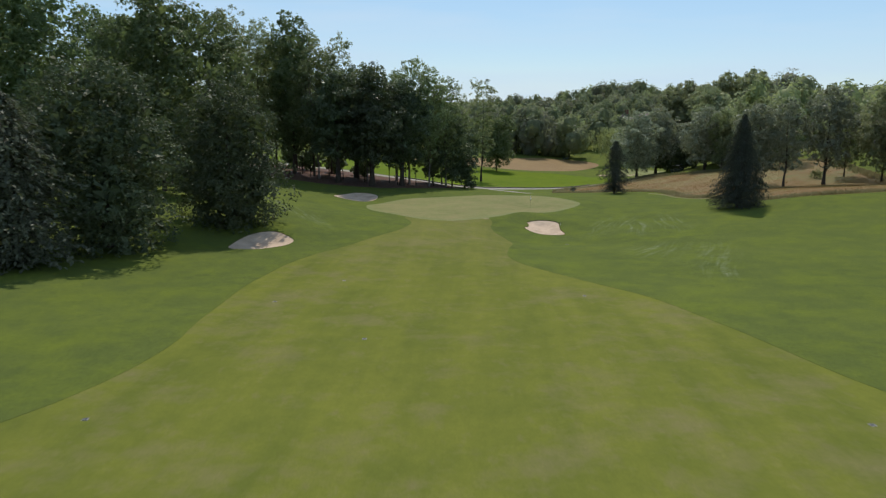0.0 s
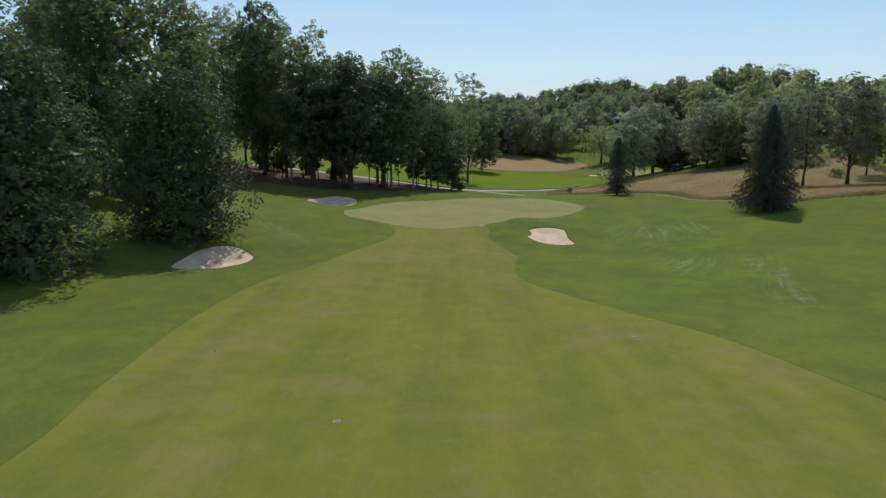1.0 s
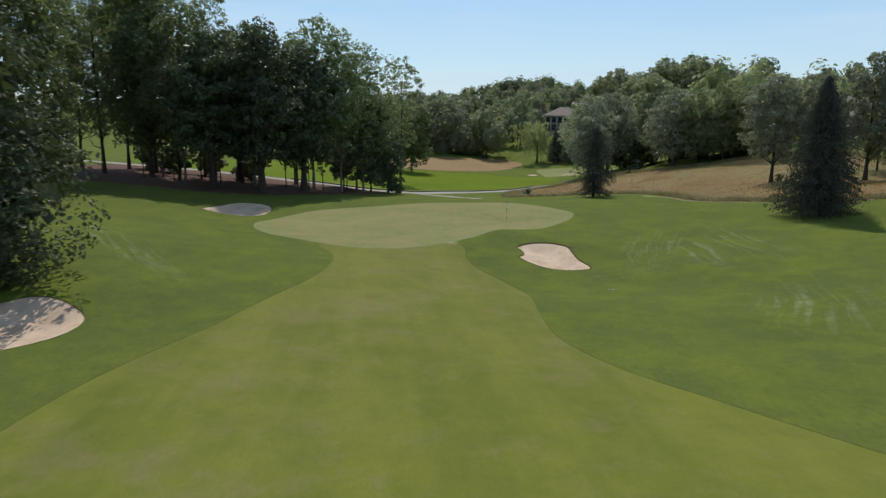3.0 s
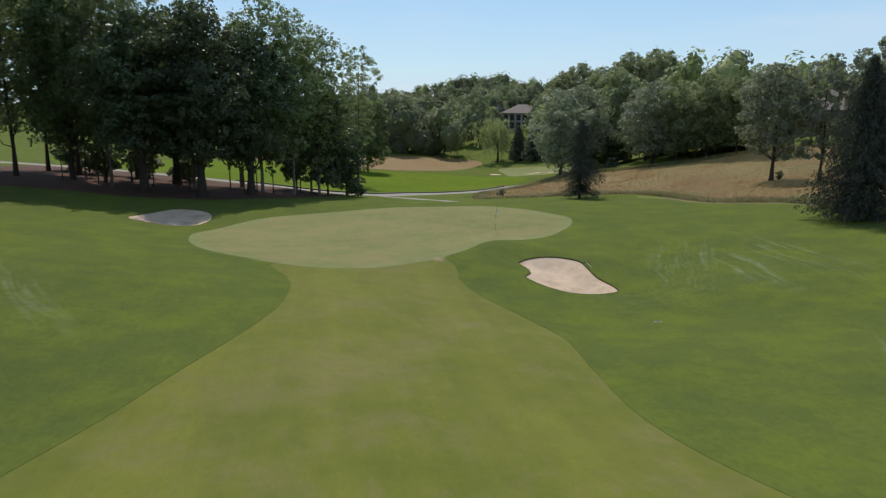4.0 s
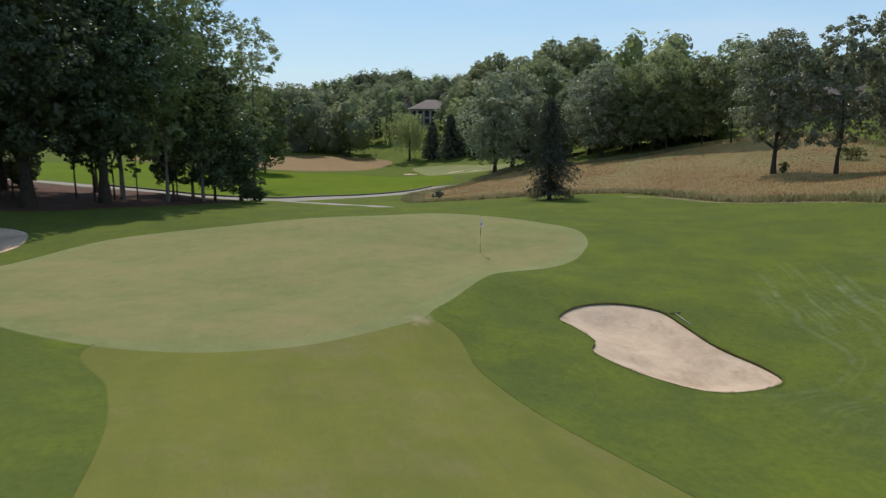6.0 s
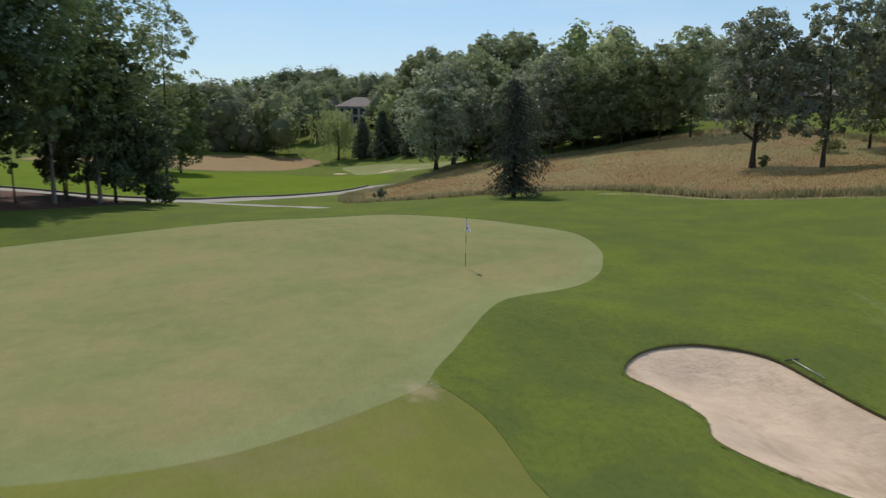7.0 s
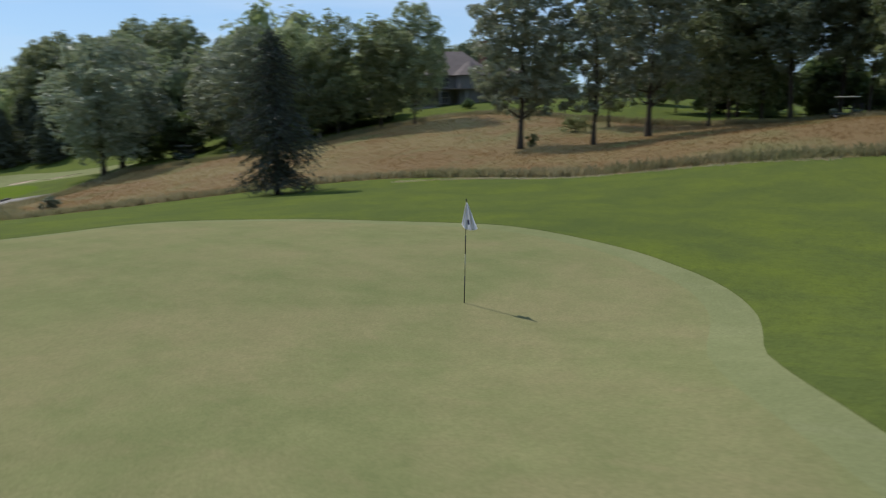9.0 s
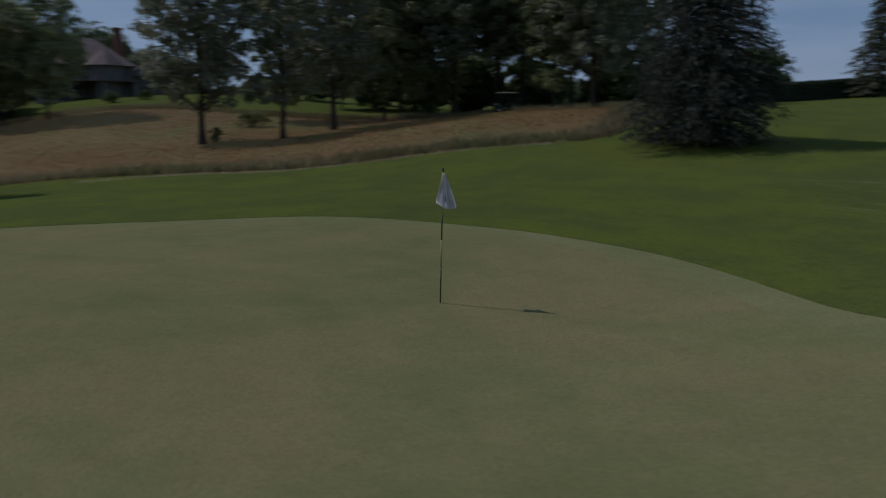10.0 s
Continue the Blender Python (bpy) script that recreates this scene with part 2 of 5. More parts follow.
MEADOW = dry_grass("meadow_floor", (0.285, 0.176, 0.074), (0.320, 0.232, 0.098), (0.228, 0.215, 0.080))
FESCUE_FAR = grainy("far_fescue", (0.165, 0.098, 0.034), (0.235, 0.150, 0.055), 0.8, 0.9, 0.8, 0.15)
SAND = sand_material()
SOIL = grainy("cut_turf_edge", (0.095, 0.085, 0.040), (0.160, 0.135, 0.065), 9, 0.95, 0.8, 0.04)
MULCH = grainy("bark_mulch", (0.050, 0.022, 0.012), (0.120, 0.052, 0.030), 3.5, 0.95, 1.0, 0.08)
CONCRETE = grainy("path_concrete", (0.20, 0.175, 0.15), (0.27, 0.24, 0.21), 2.0, 0.85, 0.3, 0.01)
KERB = grainy("kerb_stone", (0.10, 0.09, 0.08), (0.17, 0.15, 0.13), 4.0)
BARK = bark_material("grey_brown_bark", (0.035, 0.027, 0.020), (0.095, 0.075, 0.058))
PALE_BARK = bark_material("pale_bark", (0.12, 0.10, 0.085), (0.26, 0.23, 0.20))
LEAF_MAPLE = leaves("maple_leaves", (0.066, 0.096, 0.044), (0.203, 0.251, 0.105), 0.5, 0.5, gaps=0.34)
# darkened copy of the maple leaves, the grove's shade put into the colour
LEAF_SHADED = leaves("deep_shade_leaves", (0.034, 0.050, 0.028), (0.118, 0.150, 0.070), 0.30, 0.5, gaps=0.32)
LEAF_GROVE = leaves("grove_leaves", (0.101, 0.135, 0.061), (0.297, 0.346, 0.149), 0.46, 0.45, gaps=0.38)
LEAF_LIGHT = leaves("light_leaves", (0.143, 0.170, 0.082), (0.321, 0.342, 0.174), 0.60)
LEAF_SILVER = leaves("silver_backed_leaves", (0.135, 0.158, 0.096), (0.424, 0.426, 0.300), 0.42, 0.46, cut=0.0)
LEAF_WOOD = leaves("woodland_leaves", (0.177, 0.207, 0.113), (0.428, 0.448, 0.255), 0.58, 0.46)
LEAF_WILLOW = leaves("willow_leaves", (0.230, 0.250, 0.105), (0.390, 0.400, 0.180), 0.5)
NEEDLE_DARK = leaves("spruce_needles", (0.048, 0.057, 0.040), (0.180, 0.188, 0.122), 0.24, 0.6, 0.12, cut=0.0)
# spruce needles again, darkened so the colour itself carries the tree's shade
NEEDLE_SHADED = leaves("shaded_spruce_needles", (0.020, 0.026, 0.024), (0.110, 0.118, 0.088), 0.12, 0.6, 0.1, cut=0.0)
NEEDLE_GREY = leaves("hemlock_needles", (0.030, 0.042, 0.024), (0.132, 0.155, 0.076), 0.24, 0.6, 0.12, cut=0.0)
NEEDLE_PINE = leaves("pine_needles", (0.122, 0.145, 0.097), (0.337, 0.356, 0.235), 0.42, 0.6, 0.15)
# hillside leaf colours lifted paler and bluer: distance haze mixed into them
HAZED_LEAVES = [leaves("hazed_far_leaves_" + kind, dark, light, 0.5, 0.65, cut=2.2, gaps=0.40) for kind, dark, light in (
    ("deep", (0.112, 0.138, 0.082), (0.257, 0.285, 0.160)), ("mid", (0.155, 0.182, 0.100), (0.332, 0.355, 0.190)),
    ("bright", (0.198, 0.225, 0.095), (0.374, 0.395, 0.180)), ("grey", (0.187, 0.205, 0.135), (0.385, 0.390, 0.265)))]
STRAW = dry_grass("dry_grass_blades", (0.320, 0.202, 0.086), (0.360, 0.265, 0.114), (0.258, 0.245, 0.092))
STRAW_EDGE = dry_grass("grey_green_grass_blades", (0.235, 0.210, 0.105), (0.345, 0.300, 0.170), (0.190, 0.205, 0.085))
STRAW_PALE = dry_grass("bleached_grass_blades", (0.50, 0.42, 0.27), (0.62, 0.53, 0.36), (0.40, 0.36, 0.18))
FRINGE = leaves("lip_grass", (0.095, 0.120, 0.026), (0.180, 0.195, 0.045), 0.35, 0.7, 0.1, cut=0.0)
STONE_WALL = grainy("house_stone", (0.36, 0.33, 0.29), (0.46, 0.42, 0.37), 1.4)
STUCCO = grainy("house_stucco", (0.15, 0.14, 0.125), (0.20, 0.19, 0.17), 0.8)
ROOF = grainy("roof_shingles", (0.115, 0.09, 0.08), (0.19, 0.15, 0.135), 2.0)
PALE_TRIM = plain("weathered_white_trim", (0.50, 0.48, 0.45), 0.6)
GREY_TRIM = plain("weathered_stone_trim", (0.30, 0.285, 0.26), 0.7)
GLASS = plain("dark_window_glass", (0.03, 0.035, 0.045), 0.08, 0.0, 0.6)
BRICK = grainy("chimney_brick", (0.17, 0.075, 0.055), (0.26, 0.12, 0.085), 3.0)
POLE = plain("flagstick_yellow_white", (0.42, 0.40, 0.24), 0.4)
BLACK = plain("black_band", (0.02, 0.02, 0.02), 0.45)
CLOTH = plain("white_flag_cloth", (0.78, 0.78, 0.82), 0.8)
EMBLEM = plain("purple_emblem", (0.20, 0.18, 0.34), 0.8)
METAL = plain("brushed_metal", (0.55, 0.55, 0.53), 0.35, 0.8)
PLASTIC = plain("dark_plastic", (0.03, 0.035, 0.03), 0.5)
CART_BODY = plain("cart_body_green", (0.03, 0.05, 0.035), 0.3)
CART_ROOF = plain("cart_roof_cream", (0.62, 0.58, 0.50), 0.4)
RUBBER = plain("tyre_rubber", (0.02, 0.02, 0.02), 0.8)
HEDGE = leaves("hedge_leaves", (0.022, 0.036, 0.022), (0.060, 0.085, 0.045), 0.1, 0.6, 0.1, cut=0.0)


# ---- mesh helpers ----
def fill(mesh, verts, faces):
    """Fast fill of a mesh from an array of points and an array of equal-sized faces."""
    verts, faces = np.asarray(verts, np.float32), np.asarray(faces, np.int32)
    n, k = faces.shape
    mesh.vertices.add(len(verts))
    mesh.vertices.foreach_set("co", verts.ravel())
    mesh.loops.add(n * k)
    mesh.loops.foreach_set("vertex_index", faces.ravel())
    mesh.polygons.add(n)
    mesh.polygons.foreach_set("loop_start", np.arange(0, n * k, k, dtype=np.int32))
    mesh.update(calc_edges=True)
    return mesh


def sheet(name, verts, faces, material, parent=None, label="", smooth=True):
    mesh = fill(bpy.data.meshes.new(name), verts, faces)
    mesh.materials.append(material)
    mesh.polygons.foreach_set("use_smooth", np.full(len(mesh.polygons), smooth))
    ob = new(name, mesh)
    ob.parent = parent
    return tagged(ob, label)


def part(name, bm, material, parent=None, label="", smooth=False):
    mesh = bpy.data.meshes.new(name)
    for f in bm.faces:
        f.smooth = smooth
    bm.to_mesh(mesh)
    bm.free()
    mesh.materials.append(material)
    ob = new(name, mesh)
    ob.parent = parent
    return tagged(ob, label)


def thing(name, place, label, category, group="", kind=""):
    ob = new(name)
    ob.matrix_basis = place
    return tagged(ob, label, category, group, kind)


def box(bm, x0, y0, z0, x1, y1, z1, bevel=0.0):
    r = bmesh.ops.create_cube(bm, size=1, matrix=Matrix.Translation(((x0 + x1) / 2, (y0 + y1) / 2, (z0 + z1) / 2)) @ Matrix.Diagonal((x1 - x0, y1 - y0, z1 - z0, 1)))
    if bevel:
        es = list({e for v in r["verts"] for e in v.link_edges})
        bmesh.ops.bevel(bm, geom=es, offset=bevel, segments=2, affect="EDGES", profile=0.6)
    return bm


def rod(bm, a, b, r0, r1=None, segments=10):
    a, b = Vector(a), Vector(b)
    q = (b - a).to_track_quat("Z", "Y").to_matrix().to_4x4()
    bmesh.ops.create_cone(bm, cap_ends=True, segments=segments, radius1=r0, radius2=r0 if r1 is None else r1, depth=(b - a).length,
                          matrix=Matrix.Translation((a + b) / 2) @ q)
    return bm


# ---- the lie of the land ----
LAND_X = (-160, -80, -45, -22, 0, 22, 48, 85, 160)
LAND_Y = (-140, -85, -50, -22, 0, 22, 50, 95, 160, 250, 400)
LAND_Z = (
    (8.2, 6.1, 5.4, 5.2, 5.0, 5.4, 5.8, 6.6, 8.2),
    (8.9, 5.4, 3.8, 3.5, 3.9, 3.9, 4.7, 6.3, 7.5),
    (9.3, 5.3, 2.8, 1.8, 1.6, 2.6, 3.9, 6.3, 7.5),
    (9.4, 5.5, 4.0, 1.5, -0.5, 1.2, 3.6, 4.8, 6.0),
    (9.3, 4.8, 2.1, -0.3, 0.3, 0.5, 3.5, 3.8, 5.5),
    (9.0, 3.6, 0.6, -0.9, -0.6, -0.4, 1.3, 4.3, 6.0),
    (8.3, 2.8, 0.3, -1.4, -3.3, -2.8, 0.8, 6.3, 7.5),
    (7.1, 1.0, -1.7, -4.0, -5.8, -6.2, -2.6, 4.4, 6.5),
    (5.6, -2.1, -4.9, -5.9, -7.6, -9.0, -9.4, -0.1, 8.0),
    (4.2, -3.5, -5.2, -4.7, -4.7, -5.5, -7.2, -0.6, 11.7),
    (3.3, -1.8, -2.1, 0.6, 4.6, 5.6, 7.2, 10.3, 14.5),
)
# local swells and hollows: x, y, radius, height
SWELLS = ((-7.5, -12.0, 4.0, 0.45), (-2.4, -7.6, 2.8, 0.3), (2.5, -26.5, 5.0, -0.5), (-35.5, -43.0, 4.0, -0.55), (-27.0, 10.0, 5.0, -0.35), (-16, 27, 8, 0.6),
          (-5, 14, 6, 0.35), (0.5, -9.0, 3.2, 0.3), (4.2, -13.5, 2.4, 0.18), (-30, -35.5, 3.0, 0.3), (0, 0, 6.0, -0.3),
          (-33.5, -31.5, 3.5, 0.3), (-17.9, -16, 4.0, -0.25), (-2.4, -16.5, 3.0, 0.22), (29, 14, 5.0, -0.3))


def along(v, knots):
    """Weights of smooth interpolation on uneven knots."""
    k = np.array(knots, float)
    n = len(k)
    v = np.clip(np.asarray(v, float).ravel(), k[0], k[-1])
    i = np.clip(np.searchsorted(k, v, side="right") - 1, 0, n - 2)
    h = k[i + 1] - k[i]
    t = (v - k[i]) / h
    w, rows = np.zeros((len(v), n)), np.arange(len(v))
    np.add.at(w, (rows, i), 2 * t ** 3 - 3 * t * t + 1)
    np.add.at(w, (rows, i + 1), -2 * t ** 3 + 3 * t * t)
    for j, s in ((i, (t ** 3 - 2 * t * t + t) * h), (i + 1, (t ** 3 - t * t) * h)):
        a, b = np.maximum(j - 1, 0), np.minimum(j + 1, n - 1)
        np.add.at(w, (rows, b), s / (k[b] - k[a]))
        np.add.at(w, (rows, a), -s / (k[b] - k[a]))
    return w


def land(x, y):
    x, y = np.atleast_1d(np.asarray(x, float)), np.atleast_1d(np.asarray(y, float))
    z = np.einsum("nj,ji,ni->n", along(y, LAND_Y), np.array(LAND_Z), along(x, LAND_X))
    for sx, sy, r, h in SWELLS:
        z = z + h * np.exp(-((x - sx) ** 2 + (y - sy) ** 2) / (r * r))
    near = np.exp(-((x + 5) ** 2 + (y + 20) ** 2) / 8000.0)
    z = z + near * (0.05 * np.sin(x * 0.55 + 1.3 * np.sin(y * 0.21)) + 0.05 * np.sin(y * 0.47 + np.sin(x * 0.3)))
    far = np.clip((np.hypot(x, y) - 420) / 600, 0, 1)
    return z + far * 6


def ground_z(x, y):
    return float(land(x, y)[0])


def smooth_loop(points, step, closed=True):
    """Catmull-Rom through the points, sampled at about the given step."""
    p = [np.array(q, float) for q in points]
    n = len(p)
    out = []
    for i in range(n if closed else n - 1):
        a, b, c, d = (p[(i + k) % n] if closed else p[min(max(i + k, 0), n - 1)] for k in (-1, 0, 1, 2))
        m = max(2, int(np.linalg.norm(c - b) / step))
        for j in range(m):
            t = j / m
            out.append(0.5 * (2 * b + (c - a) * t + (2 * a - 5 * b + 4 * c - d) * t * t + (3 * b - a - 3 * c + d) * t ** 3))
    if not closed:
        out.append(p[-1])
    return np.array(out)


def inside(loop, x, y):
    r = np.zeros(len(x), bool)
    box_ = (x > loop[:, 0].min()) & (x < loop[:, 0].max()) & (y > loop[:, 1].min()) & (y < loop[:, 1].max())
    if not box_.any():
        return r
    xs, ys = x[box_], y[box_]
    hit = np.zeros(len(xs), bool)
    nx_, ny_ = np.roll(loop[:, 0], -1), np.roll(loop[:, 1], -1)
    for (ax, ay), bx, by in zip(loop, nx_, ny_):
        if ay != by:
            cross = ((ay > ys) != (by > ys)) & (xs < (bx - ax) * (ys - ay) / (by - ay) + ax)
            hit ^= cross
    r[box_] = hit
    return r


def edge_distance(loop, x, y):
    best = np.full(len(x), 1e9)
    a, b = loop, np.roll(loop, -1, axis=0)
    for (ax, ay), (bx, by) in zip(a, b):
        dx, dy = bx - ax, by - ay
        t = np.clip(((x - ax) * dx + (y - ay) * dy) / (dx * dx + dy * dy + 1e-9), 0, 1)
        best = np.minimum(best, np.hypot(x - ax - t * dx, y - ay - t * dy))
    return best


def ribbon(points, width, step=2.0):
    c = smooth_loop(points, step, closed=False)
    t = np.gradient(c, axis=0)
    t /= np.linalg.norm(t, axis=1)[:, None]
    n = np.stack([-t[:, 1], t[:, 0]], 1) * width / 2
    return np.vstack([c + n, (c - n)[::-1]])


GREEN_LOOP = smooth_loop([(-26, 0.9), (-25.8, 8), (-22.6, 13.6), (-18.5, 16.6), (-12, 18.6), (-6, 17.6), (-1, 17.2), (2.4, 17.9), (5, 15), (7.4, 11.8),
                          (8.7, 6.5), (8.3, 3.2), (6.8, -0.2), (5.35, -2.3), (4.4, -3.5), (3.4, -4.4), (2.2, -5.1), (0.9, -5.55), (-0.35, -5.95), (-1.9, -6.85), (-3.15, -7.95), (-4.4, -9.25), (-5.85, -11.0),
                          (-6.75, -12.05), (-7.3, -12.8), (-8.1, -13.25), (-10, -13.9), (-13, -14.4), (-17, -13.9), (-20.4, -12.0), (-23.7, -6.9)], 0.6)


def inset(loop, d):
    t = unit_rows(np.roll(loop, -1, axis=0) - np.roll(loop, 1, axis=0))
    area = 0.5 * np.sum(loop[:, 0] * np.roll(loop[:, 1], -1) - loop[:, 1] * np.roll(loop[:, 0], -1))
    return loop + np.column_stack([-t[:, 1], t[:, 0]]) * (d if area > 0 else -d)


def unit_rows(v):
    return v / np.linalg.norm(v, axis=1)[:, None]


GREEN_HEART = inset(GREEN_LOOP, 0.85)
FAIRWAY_LOOP = smooth_loop([(-18.6, -13), (-17.9, -17.5), (-17.6, -22), (-18.2, -27.5), (-20.0, -33.5), (-22.5, -39.8), (-25.2, -46), (-27.3, -53), (-28, -62),
                            (-27.9, -72), (-27.6, -79), (-29, -87), (-33, -97), (-36, -112), (-36, -135), (14, -135), (13, -112), (10, -94), (6.3, -83),
                            (4.2, -74), (2.2, -66), (-0.3, -60), (-3.2, -53.2), (-5.6, -48), (-6.5, -43), (-6.0, -37), (-5.1, -31), (-5.5, -26.5),
                            (-6.7, -21.6), (-7.05, -17.8), (-6.9, -16.4), (-6.7, -14.9), (-6.85, -13.7), (-7.6, -12.3), (-12, -8)], 0.5)
BUNKER_RIGHT = smooth_loop([(-1.75, -12.9), (-0.6, -12.0), (0.75, -11.9), (1.75, -12.4), (2.5, -13.6), (2.5, -15.3), (2.4, -17.3), (2.65, -19.4), (2.3, -20.6),
                            (0.6, -21.0), (-0.7, -20.7), (-1.6, -19.6), (-2.2, -18.3), (-2.45, -16.8), (-1.8, -15.85), (-1.65, -14.2)], 0.3)
BUNKER_LEFT = smooth_loop([(-35.0, -42.9), (-34.7, -41.0), (-33.8, -38.9), (-32.3, -37.7), (-30.7, -38.2), (-29.2, -39.8), (-28.75, -41.2), (-29.1, -42.9),
                           (-30.2, -44.4), (-31.7, -45.2), (-33.4, -44.7), (-34.5, -43.9)], 0.3)
BUNKER_BACK = smooth_loop([(-33.3, 13.8), (-32.0, 18.3), (-30.5, 22.6), (-28.2, 22.5), (-26.2, 19.5), (-25.9, 15.0), (-27.5, 12.3), (-30.8, 11.8)], 0.4)
BUNKER_FAR = smooth_loop([(43, 112), (45.5, 110.5), (47.2, 113), (46.4, 117), (47.5, 122), (45.2, 123), (43.8, 118)], 0.8)
BUNKER_FARTHER = smooth_loop([(47, 138), (49.5, 136), (51, 139), (49.6, 144), (47.4, 143)], 0.8)
BUNKER_SMALL = smooth_loop([(41, 158), (43, 156), (44.5, 158.5), (43, 162), (41.4, 161)], 0.8)
MEADOW_LOOP = smooth_loop([(10, 47), (14, 43), (18.5, 41.5), (21.8, 37.5), (25.2, 32), (27, 25), (27.4, 18), (29.3, 11), (31, 4), (32.3, -1.5), (35, -4.5),
                           (44, -6.5), (56, -6), (62, 2), (66, 11), (68, 20), (69, 32), (70, 44), (68.5, 52), (63, 57), (57.5, 61), (51, 65), (45, 74), (41, 86),
                           (34, 83), (27, 76), (18, 69.5), (12, 58)], 1.0)
MULCH_LOOP = smooth_loop([(-64, 42), (-50, 37), (-38, 33.5), (-29, 32.5), (-21, 35), (-14, 42), (-10, 50), (-14, 53.2), (-20, 57), (-30, 64.5), (-44, 73), (-62, 77)], 1.2)
PATH_LOOP = ribbon([(-90, 86), (-60, 81.5), (-43, 76.5), (-29, 68.2), (-19, 59.8), (-11, 56.2), (-4.5, 59.5), (0.4, 64), (6, 68), (12, 70.6), (18, 74), (26, 81)], 5.2, 1.5)
SPUR_LOOP = ribbon([(-4.5, 57.0), (0.4, 52.5), (2.8, 46), (3.6, 38), (3.2, 30)], 2.0, 1.2)
FESCUE_LOOP = smooth_loop([(-30, 176), (-8, 168), (10, 163), (27, 168), (40, 184), (49, 201), (43, 219), (24, 214), (4, 200), (-20, 196)], 2.5)
FAR_GREEN_LOOP = smooth_loop([(49, 176), (57, 158), (54, 124), (47, 96), (40, 100), (40, 126), (45, 156)], 2.0)
FAR_FAIRWAY_LOOP = smooth_loop([(-60, 92), (-40, 82), (-18, 66), (-8, 63), (4, 72), (16, 80), (30, 90), (36, 110), (38, 140), (26, 156), (0, 156), (-40, 165), (-70, 130)], 2.0)

# which sheet each patch of land belongs to: the first that holds it
REGIONS = [("bunker", BUNKER_RIGHT, SAND), ("bunker", BUNKER_LEFT, SAND), ("bunker", BUNKER_BACK, SAND), ("bunker", BUNKER_FAR, SAND),
           ("bunker", BUNKER_FARTHER, SAND), ("bunker", BUNKER_SMALL, SAND), ("putting_green", GREEN_HEART, GREEN), ("green_collar", GREEN_LOOP, COLLAR), ("fairway", FAIRWAY_LOOP, FAIRWAY),
           ("cart_path", PATH_LOOP, CONCRETE), ("path_spur", SPUR_LOOP, CONCRETE), ("mulch_bed", MULCH_LOOP, MULCH),
           ("distant_green", FAR_GREEN_LOOP, COLLAR), ("distant_fairway", FAR_FAIRWAY_LOOP, FAR_TURF), ("meadow", MEADOW_LOOP, MEADOW), ("fescue_patch", FESCUE_LOOP, FESCUE_FAR)]
REGION_LABELS = {
    "green_collar": "paler mown collar round the putting green",
    "putting_green": "closely mown pale putting green with dry tan patches",
    "fairway": "mown fairway grass with faint lengthwise stripes and dry patches",
    "cart_path": "pale concrete cart path winding behind the green", "path_spur": "short pale concrete spur off the cart path",
    "mulch_bed": "dark reddish bark mulch bed under the grove", "distant_green": "pale putting green far down the valley",
    "distant_fairway": "sunlit bright green fairway beyond the cart path", "meadow": "brown dry tall-grass meadow on a gentle slope",
    "fescue_patch": "reddish brown fescue patch across the valley"}
BUNKER_LABELS = ("kidney-shaped sand bunker with raked pale sand beside the green", "pale sand bunker half shaded by an evergreen",
                 "grey shaded sand bunker in front of the grove", "small white sand bunker beside the distant green",
                 "small white sand bunker beside the distant green", "small white sand bunker beside the distant green")


